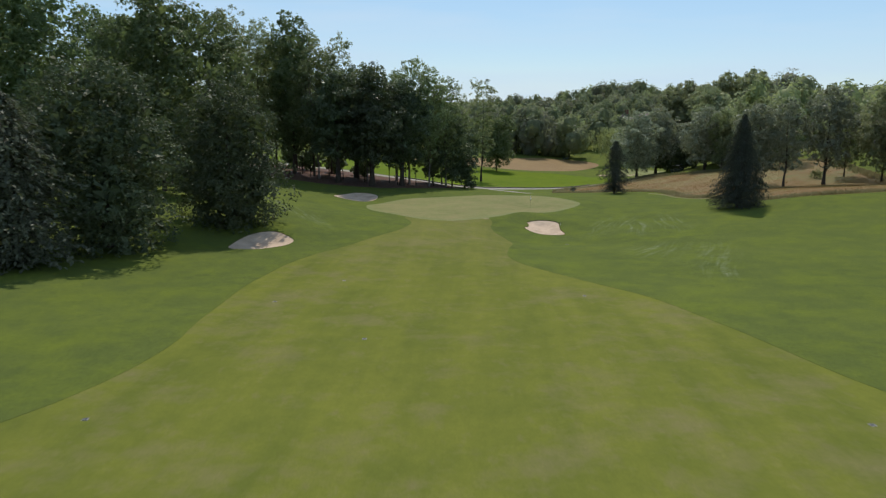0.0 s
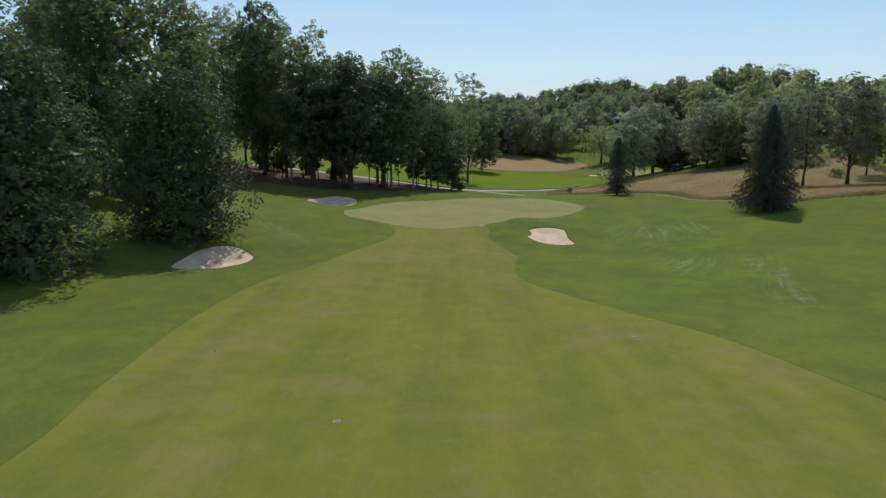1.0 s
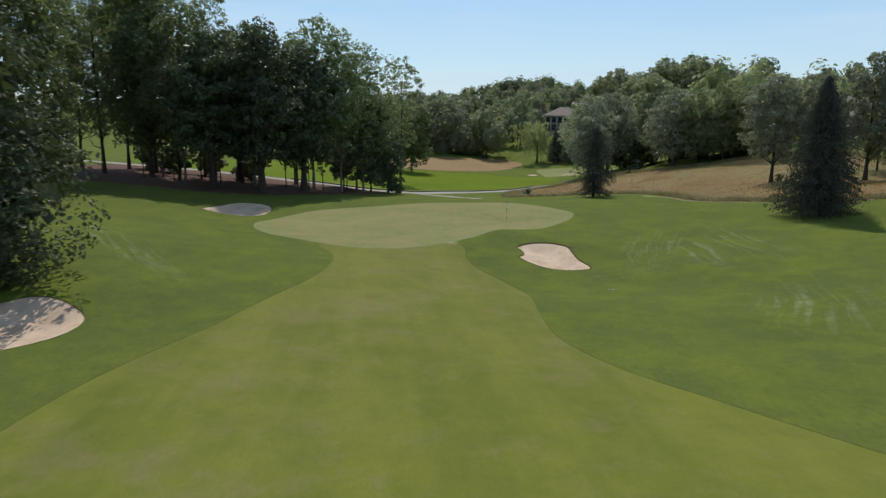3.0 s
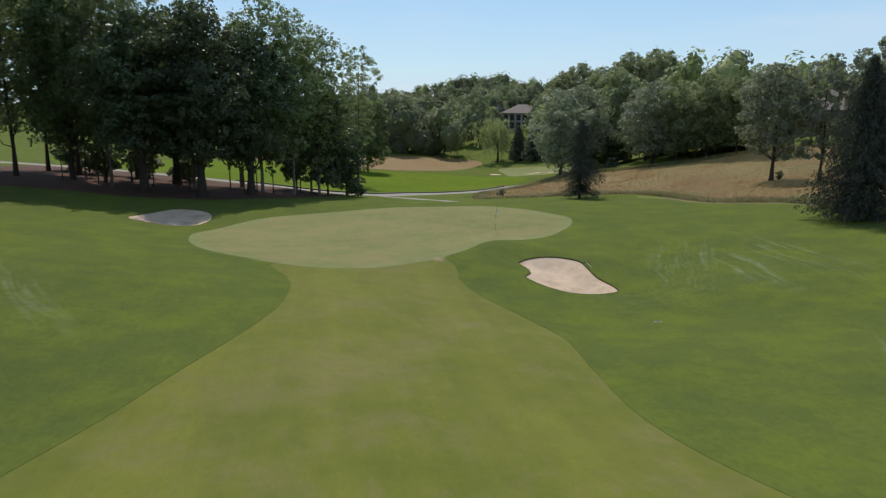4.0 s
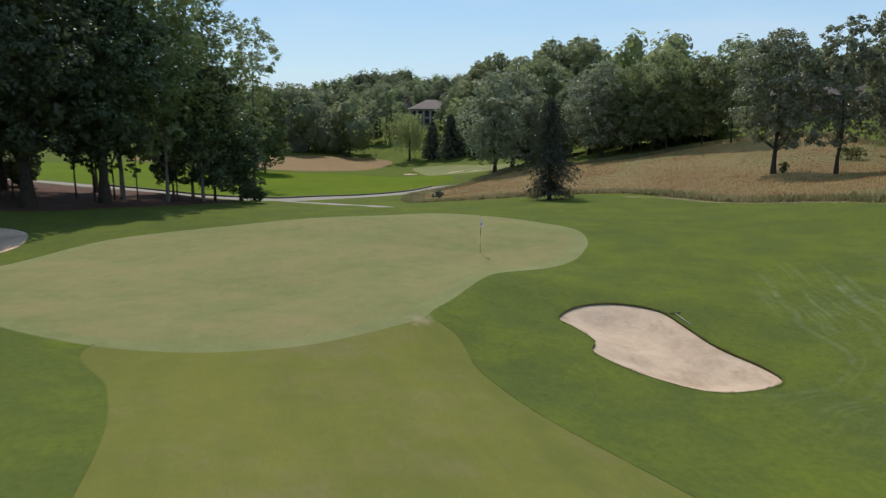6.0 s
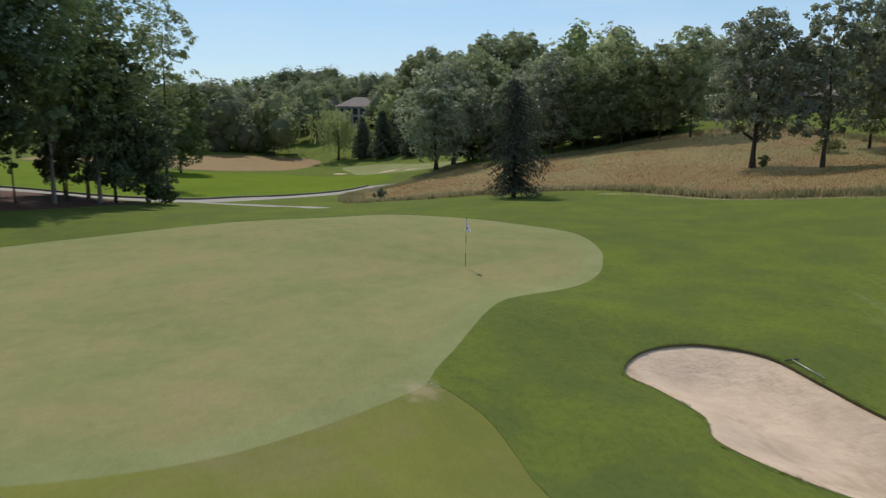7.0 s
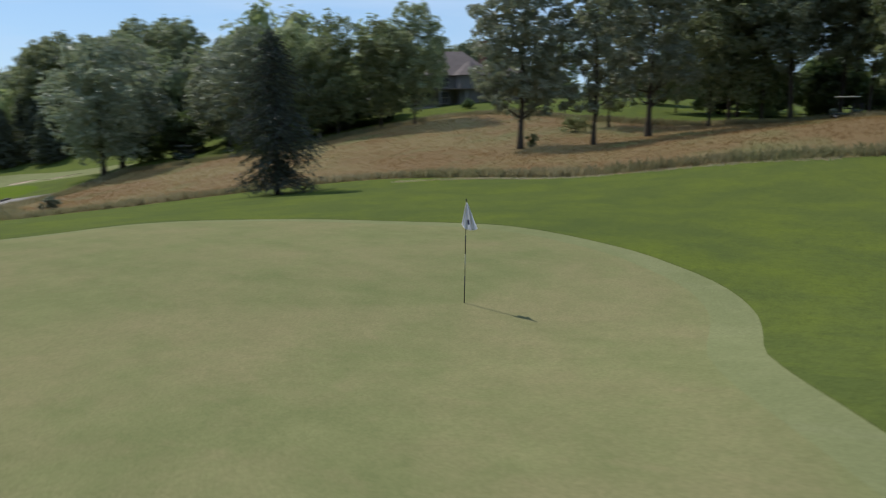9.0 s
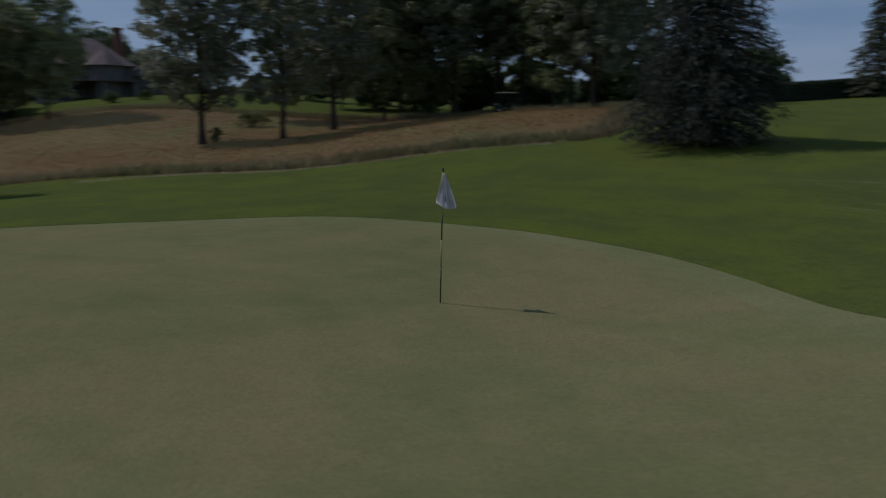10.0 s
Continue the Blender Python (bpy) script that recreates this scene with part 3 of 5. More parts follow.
def build_land():
    from_grid = []
    rng = np.random.default_rng(5)

    def grid(x0, x1, y0, y1, s, hole=None):
        gx, gy = np.meshgrid(np.arange(x0, x1 + 1e-6, s), np.arange(y0, y1 + 1e-6, s))
        g = np.stack([gx.ravel(), gy.ravel()], 1) + rng.uniform(-0.12, 0.12, (gx.size, 2)) * s
        if hole:
            hx0, hx1, hy0, hy1 = hole
            g = g[(g[:, 0] < hx0 - s / 2) | (g[:, 0] > hx1 + s / 2) | (g[:, 1] < hy0 - s / 2) | (g[:, 1] > hy1 + s / 2)]
        from_grid.append(g)

    grid(-48, 60, -128, 64, 1.25)
    grid(-116, 132, -164, 256, 4.0, (-48, 60, -128, 64))
    grid(-400, 420, -320, 500, 20.0, (-116, 132, -164, 256))
    grid(-3000, 3000, -3000, 3000, 200.0, (-400, 420, -320, 500))
    pts = np.vstack(from_grid)
    for _, loop, _m in REGIONS[:3]:   # finer sand bowls
        lo, hi = loop.min(0), loop.max(0)
        gx, gy = np.meshgrid(np.arange(lo[0], hi[0], 0.45), np.arange(lo[1], hi[1], 0.45))
        g = np.stack([gx.ravel(), gy.ravel()], 1) + rng.uniform(-0.05, 0.05, (gx.size, 2))
        g = g[inside(loop, g[:, 0], g[:, 1])]
        pts = np.vstack([pts[~inside(loop, pts[:, 0], pts[:, 1])], g])
    edges, rims, start = [], [], 0
    for _, loop, _m in REGIONS:
        gap = np.linalg.norm(np.roll(loop, -1, axis=0) - loop, axis=1).mean()
        lo, hi = loop.min(0) - 2, loop.max(0) + 2
        near = ((pts > lo) & (pts < hi)).all(1)
        keep = np.ones(len(pts), bool)
        keep[near] = edge_distance(loop, pts[near, 0], pts[near, 1]) > 0.45 * gap
        pts = pts[keep]
    for _, loop, _m in REGIONS:
        n = len(loop)
        edges += [(start + i, start + (i + 1) % n) for i in range(n)]
        start += n
        rims.append(loop)
    every = np.vstack(rims + [pts])
    from mathutils.geometry import delaunay_2d_cdt
    v, _e, f, *_rest = delaunay_2d_cdt([Vector(p) for p in every.tolist()], edges, [], 0, 1e-4)
    v = np.array([(p.x, p.y) for p in v])
    f = np.array([t for t in f if len(t) == 3], int)
    z = land(v[:, 0], v[:, 1])
    c = v[f].mean(1)
    owner = np.full(len(f), -1)
    for i, (_, loop, _m) in enumerate(REGIONS):
        free = owner < 0
        hit = np.zeros(len(f), bool)
        hit[free] = inside(loop, c[free, 0], c[free, 1])
        owner[hit] = i
    made = {}
    bunkers = 0
    for i in range(-1, len(REGIONS)):
        fs = f[owner == i]
        used, back = np.unique(fs, return_inverse=True)
        fs = back.reshape(fs.shape)
        p = np.column_stack([v[used], z[used]])
        name, loop, mat = REGIONS[i] if i >= 0 else ("ground", None, ROUGH)
        if name == "bunker":
            d = edge_distance(loop, p[:, 0], p[:, 1])
            deep = 0.42 if bunkers < 3 else 0.4
            size = 1.8 if bunkers < 3 else 1.2
            s = np.clip(d / size, 0, 1)
            p[:, 2] -= (0.075 if bunkers == 0 else 0.04) + deep * s * s * (3 - 2 * s)
        elif name in ("fairway", "putting_green", "green_collar"):
            p[:, 2] -= 0.008
        ob = sheet(name, p, fs, mat)
        if name == "bunker":
            tagged(ob, BUNKER_LABELS[bunkers], "bunker", "sand bunkers")
            bunkers += 1
        else:
            tagged(ob, REGION_LABELS.get(name, "rolling mown rough grass of a golf course"), "ground", "", "structure")
        made.setdefault(name, []).append(ob)
        # the cut edge of turf round a lower sheet
        if name in ("bunker", "fairway", "green_collar"):
            drop = 0.3 if name == "bunker" else 0.05
            a, b = loop, np.roll(loop, -1, axis=0)
            keep = np.ones(len(a), bool)
            if name == "fairway":
                keep = ~inside(GREEN_LOOP, (a[:, 0] + b[:, 0]) / 2, (a[:, 1] + b[:, 1]) / 2)
            elif name == "green_collar":
                keep = ~inside(FAIRWAY_LOOP, (a[:, 0] + b[:, 0]) / 2, (a[:, 1] + b[:, 1]) / 2)
            a, b = a[keep], b[keep]
            za, zb = land(a[:, 0], a[:, 1]), land(b[:, 0], b[:, 1])
            n = len(a)
            top = 0.012 if name == "bunker" else 0.002
            w = np.vstack([np.column_stack([a, za + top]), np.column_stack([b, zb + top]), np.column_stack([b, zb - drop]), np.column_stack([a, za - drop])])
            q = np.arange(n)
            sheet("turf_edge", w, np.column_stack([q, q + n, q + 2 * n, q + 3 * n]), SOIL if name == "bunker" else ROUGH, ob, "cut turf edge", smooth=False)
    return made


LAND = build_land()


def fringe(loop, parent, seed):
    """Uneven grass hanging over the lip of a bunker."""
    rng = np.random.default_rng(seed)
    n = len(loop) * 26
    i = rng.integers(0, len(loop), n)
    k = rng.random((n, 1))
    nxt = np.roll(loop, -1, axis=0)
    p = loop[i] * (1 - k) + nxt[i] * k
    t = unit_rows(nxt - loop)[i]
    area = np.sum(loop[:, 0] * nxt[:, 1] - loop[:, 1] * nxt[:, 0])
    inward = np.column_stack([-t[:, 1], t[:, 0]]) * (1 if area > 0 else -1)
    p = p - inward * rng.uniform(-0.03, 0.16, (n, 1))
    thick = 0.55 + 0.45 * np.sin(p[:, 0] * 3.1 + np.sin(p[:, 1] * 2.3) * 2)
    h = rng.uniform(0.008, 0.042, n) * (0.3 + thick)
    z = land(p[:, 0], p[:, 1])
    side = t * rng.uniform(0.008, 0.02, (n, 1))
    tip = p + inward * (h * rng.uniform(-0.3, 0.9, n))[:, None] + rng.normal(0, 0.02, (n, 2))
    v = np.stack([np.column_stack([p - side, z - 0.02]), np.column_stack([p + side, z - 0.02]), np.column_stack([tip + side * 0.5, z + h * 0.8]), np.column_stack([tip - side * 0.2, z + h])], 1).reshape(-1, 3)
    sheet("grass_fringe", v, np.arange(n * 4).reshape(n, 4), FRINGE, parent, "uneven grass hanging over the sand", smooth=False)


for number, rim in enumerate((BUNKER_RIGHT, BUNKER_LEFT, BUNKER_BACK)):
    fringe(rim, LAND["bunker"][number], 80 + number)


def kerb(points, offset):
    """A low dark kerb along one side of the cart path."""
    c = smooth_loop(points, 1.5, closed=False)
    t = unit_rows(np.gradient(c, axis=0))
    n = np.column_stack([-t[:, 1], t[:, 0]])
    vs = []
    for side, lift in ((offset, -0.1), (offset, 0.2), (offset + 0.35, 0.2), (offset + 0.35, -0.1)):
        p = c + n * side
        vs.append(np.column_stack([p, land(p[:, 0], p[:, 1]) + lift]))
    k = len(c)
    i = np.arange(k - 1)
    f = np.vstack([np.column_stack([i + a * k, i + 1 + a * k, i + 1 + (a + 1) * k, i + (a + 1) * k]) for a in range(3)])
    tagged(sheet("kerb", np.vstack(vs), f, KERB, smooth=False), "low dark stone kerb along the cart path", "kerb", "", "structure")


kerb([(-29, 68.2), (-19, 59.8), (-11, 56.2), (-4.5, 59.5), (0.4, 64), (6, 68), (12, 70.6), (18, 74), (26, 81)], 2.65)


# ---- trees ----
def unit(v):
    return v / np.maximum(np.linalg.norm(v, axis=-1, keepdims=True), 1e-9)


def leaf_quads(centre, normal, size, rng, aspect=0.62, along_way=None):
    """Small folded leaf sprays: one quad each."""
    n = len(centre)
    r = rng.normal(size=(n, 3)) if along_way is None else along_way + rng.normal(size=(n, 3)) * 0.25
    u = unit(r - normal * (r * normal).sum(1, keepdims=True))
    w = np.cross(normal, u)
    s = np.asarray(size).reshape(-1, 1)
    v = np.stack([centre - u * s * 0.5, centre + w * s * aspect * 0.5 + normal * s * 0.14, centre + u * s * 0.5, centre - w * s * aspect * 0.5 + normal * s * 0.14], 1)
    return v.reshape(-1, 3)


def quad_faces(n):
    return np.arange(n * 4).reshape(n, 4)


def tube(points, radii, segments=7):
    p = np.array(points, float)
    t = unit(np.gradient(p, axis=0))
    side = unit(np.cross(t, np.array([0.31, 0.87, 0.38])))
    up = np.cross(t, side)
    a = np.linspace(0, 2 * math.pi, segments, endpoint=False)
    ring = np.cos(a)[None, :, None] * side[:, None] + np.sin(a)[None, :, None] * up[:, None]
    v = p[:, None] + ring * np.array(radii)[:, None, None]
    f = []
    for i in range(len(p) - 1):
        for j in range(segments):
            k = (j + 1) % segments
            f.append((i * segments + j, i * segments + k, (i + 1) * segments + k, (i + 1) * segments + j))
    return v.reshape(-1, 3), np.array(f)


def join(pieces):
    vs, fs, n = [], [], 0
    for v, f in pieces:
        vs.append(v)
        fs.append(f + n)
        n += len(v)
    return np.vstack(vs), np.vstack(fs)


def trunk_mesh(h, r, crown_base, lobes, rng, stems=1, lean=0.02, limbs=9):
    pieces = []
    for s in range(stems):
        a = rng.uniform(0, 6.28)
        spread = 0.0 if stems == 1 else 0.09 * h
        k = np.linspace(0, 1, 8)
        wob = np.column_stack([np.cumsum(rng.normal(0, lean * h / 8, 8)), np.cumsum(rng.normal(0, lean * h / 8, 8))])
        p = np.column_stack([wob[:, 0] + math.cos(a) * spread * k, wob[:, 1] + math.sin(a) * spread * k, -0.3 + k * h * 0.82])
        p[0, :2] = p[1, :2] = (math.cos(a) * spread * 0.12, math.sin(a) * spread * 0.12)
        rad = r * (1 - 0.86 * k) / math.sqrt(stems)
        rad[0] *= 1.45
        pieces.append(tube(p, rad, 9))
        for lobe in lobes[s::stems][:limbs]:
            z0 = min(max(crown_base * 0.75, lobe[2] * rng.uniform(0.45, 0.75)), h * 0.7)
            i = z0 / (h * 0.82)
            start = np.array([np.interp(i, k, p[:, 0]), np.interp(i, k, p[:, 1]), z0])
            mid = start * 0.5 + lobe * 0.5 + np.array([0, 0, -0.05 * h * rng.random()])
            rr = r * 0.42 * (1 - i * 0.7)
            pieces.append(tube([start, mid, lobe], [rr, rr * 0.6, rr * 0.2], 6))
    return join(pieces)


def crown_mesh(h, w, base, rng, lobes=26, leaves_=5000, size=0.34, droop=0.0, airy=0.0, shape=0.5, fine=2.0):
    """Clumps of leaf sprays over an uneven crown. shape: where the crown is widest, from its foot to its top."""
    mid, half = (base + h) / 2, (h - base) / 2
    centres, radii = [], []
    for i in range(lobes):
        zz = -0.96 + 1.92 * (i + rng.uniform(0.1, 0.9)) / lobes
        widest = 2 * shape - 1
        u = (zz - widest) / (1 - widest) if zz > widest else (widest - zz) / (1 + widest)
        reach = max(0.0, 1 - abs(u) ** 2.2) ** (0.6 if zz > widest else 0.35)
        rad = rng.uniform(0.7, 1.3) * (w * 0.175 + half * 0.052) * (0.55 + 0.45 * reach)
        turn = i * 2.399 + rng.normal(0, 0.35)
        k = (rng.uniform(0.55, 1.05) if i % 4 else rng.uniform(0.0, 0.4)) * reach * max(w / 2 - rad * 0.75, 0.3)
        centres.append(np.array([math.cos(turn) * k, math.sin(turn) * k, mid + zz * (half - rad * 0.6)]))
        radii.append(rad)
    centres, radii = np.array(centres), np.array(radii)
    share = radii ** 2 / (radii ** 2).sum()
    out, normals = [], []
    leaves_, size = leaves_ * fine, size * 1.9 / math.sqrt(fine)
    up = np.array([0, 0, 1.0])
    for c, r, s in zip(centres, radii, share):
        # each bough carries smaller tufts, and each tuft its leaf sprays
        tufts = max(7, int(15 - 6 * airy))
        td = unit(rng.normal(size=(tufts, 3)) + up * 0.3)
        tc = c + td * (r * rng.uniform(0.62, 1.05, tufts))[:, None] * np.array([1, 1, 0.85])
        tr = r * rng.uniform(0.26, 0.46, tufts) * (1 - 0.2 * airy)
        n = int(leaves_ * s)
        i = rng.choice(tufts, n, p=tr ** 2 / (tr ** 2).sum())
        d = unit(rng.normal(size=(n, 3)) + td[i] * 0.7 + up * 0.35)
        p = tc[i] + d * (tr[i] * (1.04 - np.abs(rng.normal(0, 0.26 + 0.2 * airy, n))))[:, None] * np.array([1, 1, 0.72])
        p[:, 2] -= droop * np.hypot(p[:, 0], p[:, 1]) * rng.random(n) * 0.6
        if airy:
            keep = rng.random(n) > 0.35 * airy
            p, d = p[keep], d[keep]
        deep = np.zeros(len(p), bool)
        for c2, r2 in zip(centres, radii):
            if c2 is not c:
                deep |= ((p - c2) ** 2).sum(1) < (0.55 * r2) ** 2
        p, d = p[~deep], d[~deep]
        out.append(p)
        normals.append(unit(d * 0.75 + rng.normal(size=d.shape) * 0.38 + up * 0.3))
    p, nn = np.vstack(out), np.vstack(normals)
    # stray twigs beyond the clumps break the outline
    m = int(len(p) * 0.05)
    pick = rng.integers(0, len(p), m)
    mid3 = np.array([0, 0, mid])
    p = np.vstack([p, mid3 + (p[pick] - mid3) * rng.uniform(1.0, 1.06, (m, 1))])
    nn = np.vstack([nn, nn[pick]])
    v = leaf_quads(p, nn, rng.uniform(0.6, 1.35, len(p)) * size, rng)
    k = max(6, int(26 * (1 - airy)))
    ic = np.repeat(centres, k, axis=0) + unit(rng.normal(size=(len(centres) * k, 3))) * (np.repeat(radii, k) * rng.uniform(0.1, 0.55, len(centres) * k))[:, None]
    iv = leaf_quads(ic, unit(rng.normal(size=ic.shape)), np.repeat(radii, k) * rng.uniform(0.24, 0.42, len(ic)), rng, 0.8)
    v, f = np.vstack([v, iv]), quad_faces(len(p) + len(ic))
    return v, f, centres


def clump(c, r, rng, segments=7, rings=5):
    """The shaded inside of a leaf clump."""
    a = np.linspace(0, 2 * math.pi, segments, endpoint=False)
    b = np.linspace(0.12, math.pi - 0.12, rings)
    d = np.array([[(math.sin(t) * math.cos(u), math.sin(t) * math.sin(u), math.cos(t) * 0.82) for u in a] for t in b]).reshape(-1, 3)
    v = c + d * (r * rng.uniform(0.75, 1.1, (len(d), 1)))
    f = [(i * segments + j, i * segments + (j + 1) % segments, (i + 1) * segments + (j + 1) % segments, (i + 1) * segments + j) for i in range(rings - 1) for j in range(segments)]
    return v, np.array(f)


def broadleaf(kind, place, h, w, base, seed, label, leaf, bark=None, lobes=26, leaves_=5200, size=0.36, droop=0.0, airy=0.0, shape=0.5, r=None, stems=1, group="", lean=0.02, limbs=9, fine=2.0):
    rng = np.random.default_rng(seed)
    ob = thing(kind, place, label, "tree", group)
    v, f, centres = crown_mesh(h, w, base, rng, lobes, leaves_, size, droop, airy, shape, fine)
    tv, tf = trunk_mesh(h, r or h * 0.0088, base, centres, rng, stems, lean, limbs)
    sheet("trunk", tv, tf, bark or BARK, ob)
    sheet("crown", v, f, leaf, ob, smooth=False)
    return ob


def conifer(kind, place, h, w, seed, label, needles, profile, gap=0.42, per=10, sprays=9, size=0.42, droop=0.35, foot=0.04, ragged=0.15, group="", thin=0.5, hang=0.0):
    """Whorls of drooping branches clad in needle sprays, on a straight trunk."""
    rng = np.random.default_rng(seed)
    ob = thing(kind, place, label, "tree", group)
    trunk = tube([(0, 0, -0.3), (0, 0, h * 0.3), (0.03 * w, 0, h * 0.7), (0, 0, h * 0.99)], [h * 0.022, h * 0.017, h * 0.008, 0.01], 9)
    cs, ns, ws, branches = [], [], [], []
    swell = [(rng.integers(1, 5), rng.uniform(4, 16), rng.uniform(0, 6.28)) for _ in range(5)]
    z = h * foot
    while z < h * 0.985:
        u = z / h
        reach = profile(u) * w / 2
        n = max(4, int(per * (0.5 + 0.5 * reach / (w / 2))))
        a0 = rng.uniform(0, 6.28)
        for i in range(n):
            a = a0 + 6.283 * i / n + rng.normal(0, 0.12)
            lump = 1 + 0.06 * sum(math.sin(q * a + k * u + o) for q, k, o in swell)
            length = max(0.12, reach * lump * rng.uniform(1 - 2 * ragged, 1 + ragged))
            d = np.array([math.cos(a), math.sin(a), 0.0])
            side = np.array([-d[1], d[0], 0.0])
            m = max(3, int(sprays * length / (w / 2) + 2))
            t = np.linspace(0.22, 1.0, m) + rng.normal(0, 0.03, m)
            fall = -droop * length * (t ** 1.4) + 0.18 * droop * length * t ** 4
            axis = d * (t * length)[:, None] + np.array([0, 0, 1.0]) * (z + fall + length * 0.12)[:, None]
            if i % 2 == 0 and length > 0.8:
                branches.append(tube([axis[0] * np.array([0.1, 0.1, 1]), axis[m // 2], axis[-1]], [0.05, 0.03, 0.01], 4))
            for k, off in enumerate((-1, 0, 1)):
                taper = (1.1 - 0.75 * t) * min(1.0, length * 0.45)
                p = axis + side * (off * taper * rng.uniform(0.25, 0.7, m))[:, None] + rng.normal(0, 0.07, (m, 3))
                p[:, 2] -= abs(off) * 0.12 + rng.random(m) * 0.12
                cs.append(p)
                ns.append(unit(np.array([0, 0, 0.75 - 0.6 * hang]) + d * (0.45 + 0.4 * hang) + rng.normal(0, 0.42, (m, 3))))
                ws.append(np.tile(d + side * off * 0.6 + np.array([0, 0, -droop * 0.9 - 1.6 * hang]), (m, 1)))
        z += gap * rng.uniform(0.75, 1.2) * (0.55 + 0.45 * min(1, profile(u) + 0.2))
    c, nn, ww = np.vstack(cs), np.vstack(ns), np.vstack(ws)
    clear = c[:, 2] > 0.12
    c, nn, ww = c[clear], nn[clear], ww[clear]
    v = leaf_quads(c, nn, rng.uniform(0.7, 1.4, len(c)) * size, rng, thin, ww)
    sheet("crown", v, quad_faces(len(c)), needles, ob, smooth=False)
    tv, tf = join([trunk] + branches)
    sheet("trunk", tv, tf, BARK, ob)
    return ob


def at(x, y, turn=0.0, sink=0.0):
    return pose(x, y, ground_z(x, y) - sink, 0, 0, turn)


def cone(u):
    return max(0.0, 1 - u) ** 0.85


def ovoid(u):
    return max(0.0, 1 - u ** 3.0) ** 0.72 * min(1.0, 0.80 + 0.7 * u)


def column(u):
    return max(0.0, 1 - u) ** 0.6 * (0.7 + 0.3 * min(1, u * 5))


EVERGREEN = "dense dark evergreen with branches sweeping to the ground"
broadleaf("evergreen", at(-44.3, -49.0), 17.4, 15.0, -3.0, 11, EVERGREEN + " beside the fairway", NEEDLE_GREY, lobes=64, leaves_=13000, size=0.27, shape=0.40, r=0.3, limbs=20, fine=2.6)
broadleaf("evergreen", at(-37.2, -34.6), 15.5, 13.4, -2.6, 12, EVERGREEN + " beside a bunker", NEEDLE_GREY, lobes=60, leaves_=12000, size=0.26, shape=0.38, r=0.28, droop=0.12, limbs=20, fine=2.6)
conifer("evergreen", at(-47.8, -58.0), 14.2, 10.4, 13, "dark evergreen with drooping feathery boughs", NEEDLE_DARK, ovoid, 0.42, 14, 11, 0.42, 0.5, 0.03, 0.2)
conifer("spruce", at(29.4, -8.3), 13.6, 10.4, 14, "large dark spruce with hanging sprays standing alone on the rough", NEEDLE_SHADED, lambda u: max(0.0, 1 - u) ** 0.82 * min(1.0, 0.74 + 1.2 * u), 0.33, 20, 22, 0.25, 0.42, 0.035, 0.13, thin=0.36, hang=0.8)
conifer("spruce", at(19.4, 29.7), 10.4, 7.2, 15, "small ragged spruce with drooping boughs behind the green", NEEDLE_SHADED, lambda u: max(0.0, 1 - u) ** 0.46 * min(1.0, 0.66 + 1.0 * u) * (0.92 + 0.14 * math.sin(u * 19)), 0.36, 14, 13, 0.27, 0.55, 0.08, 0.24, thin=0.36, hang=0.5)

WOOD = "woodland edge"
BIG = "tall broadleaf tree with a dense dark crown"
SLIM = "tall slender tree with light airy foliage"
tall_a = broadleaf("broadleaf_tree", at(-52, -15), 27, 15.5, 3.0, 21, BIG, LEAF_MAPLE, lobes=34, leaves_=7500, size=0.42, shape=0.55, group=WOOD)
tall_b = broadleaf("broadleaf_tree", at(-66, -22, 40), 30, 16, 3.5, 22, BIG, LEAF_MAPLE, lobes=34, leaves_=7500, size=0.42, group=WOOD)
poplar = broadleaf("broadleaf_tree", at(-47.5, 49), 35.0, 13.0, 4.5, 23, "very tall poplar-like tree with a narrow dark crown", LEAF_MAPLE, lobes=34, leaves_=7000, size=0.42, shape=0.6, group=WOOD)
slim = broadleaf("slender_tree", at(-37.5, 47), 31, 10.0, 5.0, 24, SLIM, LEAF_LIGHT, lobes=30, leaves_=4800, size=0.36, airy=0.6, droop=0.1, shape=0.6, stems=2, group=WOOD)
light_tall = broadleaf("broadleaf_tree", at(-60, 43), 34, 12, 5.0, 25, "tall light green broadleaf tree", LEAF_LIGHT, lobes=30, leaves_=6000, size=0.40, airy=0.3, group=WOOD)
maple = broadleaf("maple_tree", at(-28.8, 35.5), 24.3, 14.6, 3.8, 26, "broad dark maple at the front of the grove", LEAF_SHADED, lobes=36, leaves_=8500, size=0.36, shape=0.5, r=0.55, group=WOOD)
birch = broadleaf("birch_tree", at(-21.5, 44), 27.0, 12.5, 4.2, 27, "leafy birch with several pale stems", LEAF_GROVE, PALE_BARK, lobes=30, leaves_=5600, size=0.34, airy=0.25, droop=0.22, stems=3, group=WOOD)
slim_b = broadleaf("slender_tree", at(-17.5, 43), 25.5, 10.5, 4.0, 28, SLIM, LEAF_GROVE, PALE_BARK, lobes=28, leaves_=4600, size=0.32, airy=0.5, droop=0.3, stems=2, group=WOOD)
low_dark = broadleaf("broadleaf_tree", at(-12.5, 49.5), 15.4, 9.8, 0.8, 29, "low dark tree with foliage down to the ground", LEAF_SHADED, lobes=28, leaves_=6000, size=0.34, shape=0.35, group=WOOD)


wood_c = broadleaf("broadleaf_tree", at(100, 170), 27, 17, 3, 30, "great broadleaf tree rising above the far woods", LEAF_WOOD, lobes=34, leaves_=3600, size=0.95, fine=1.5)


def again(ob, x, y, turn, scale, label="", group=""):
    c = copy_thing(ob, at(x, y, turn))
    c.scale = (scale, scale, scale)
    return tagged(c, label, "", group)


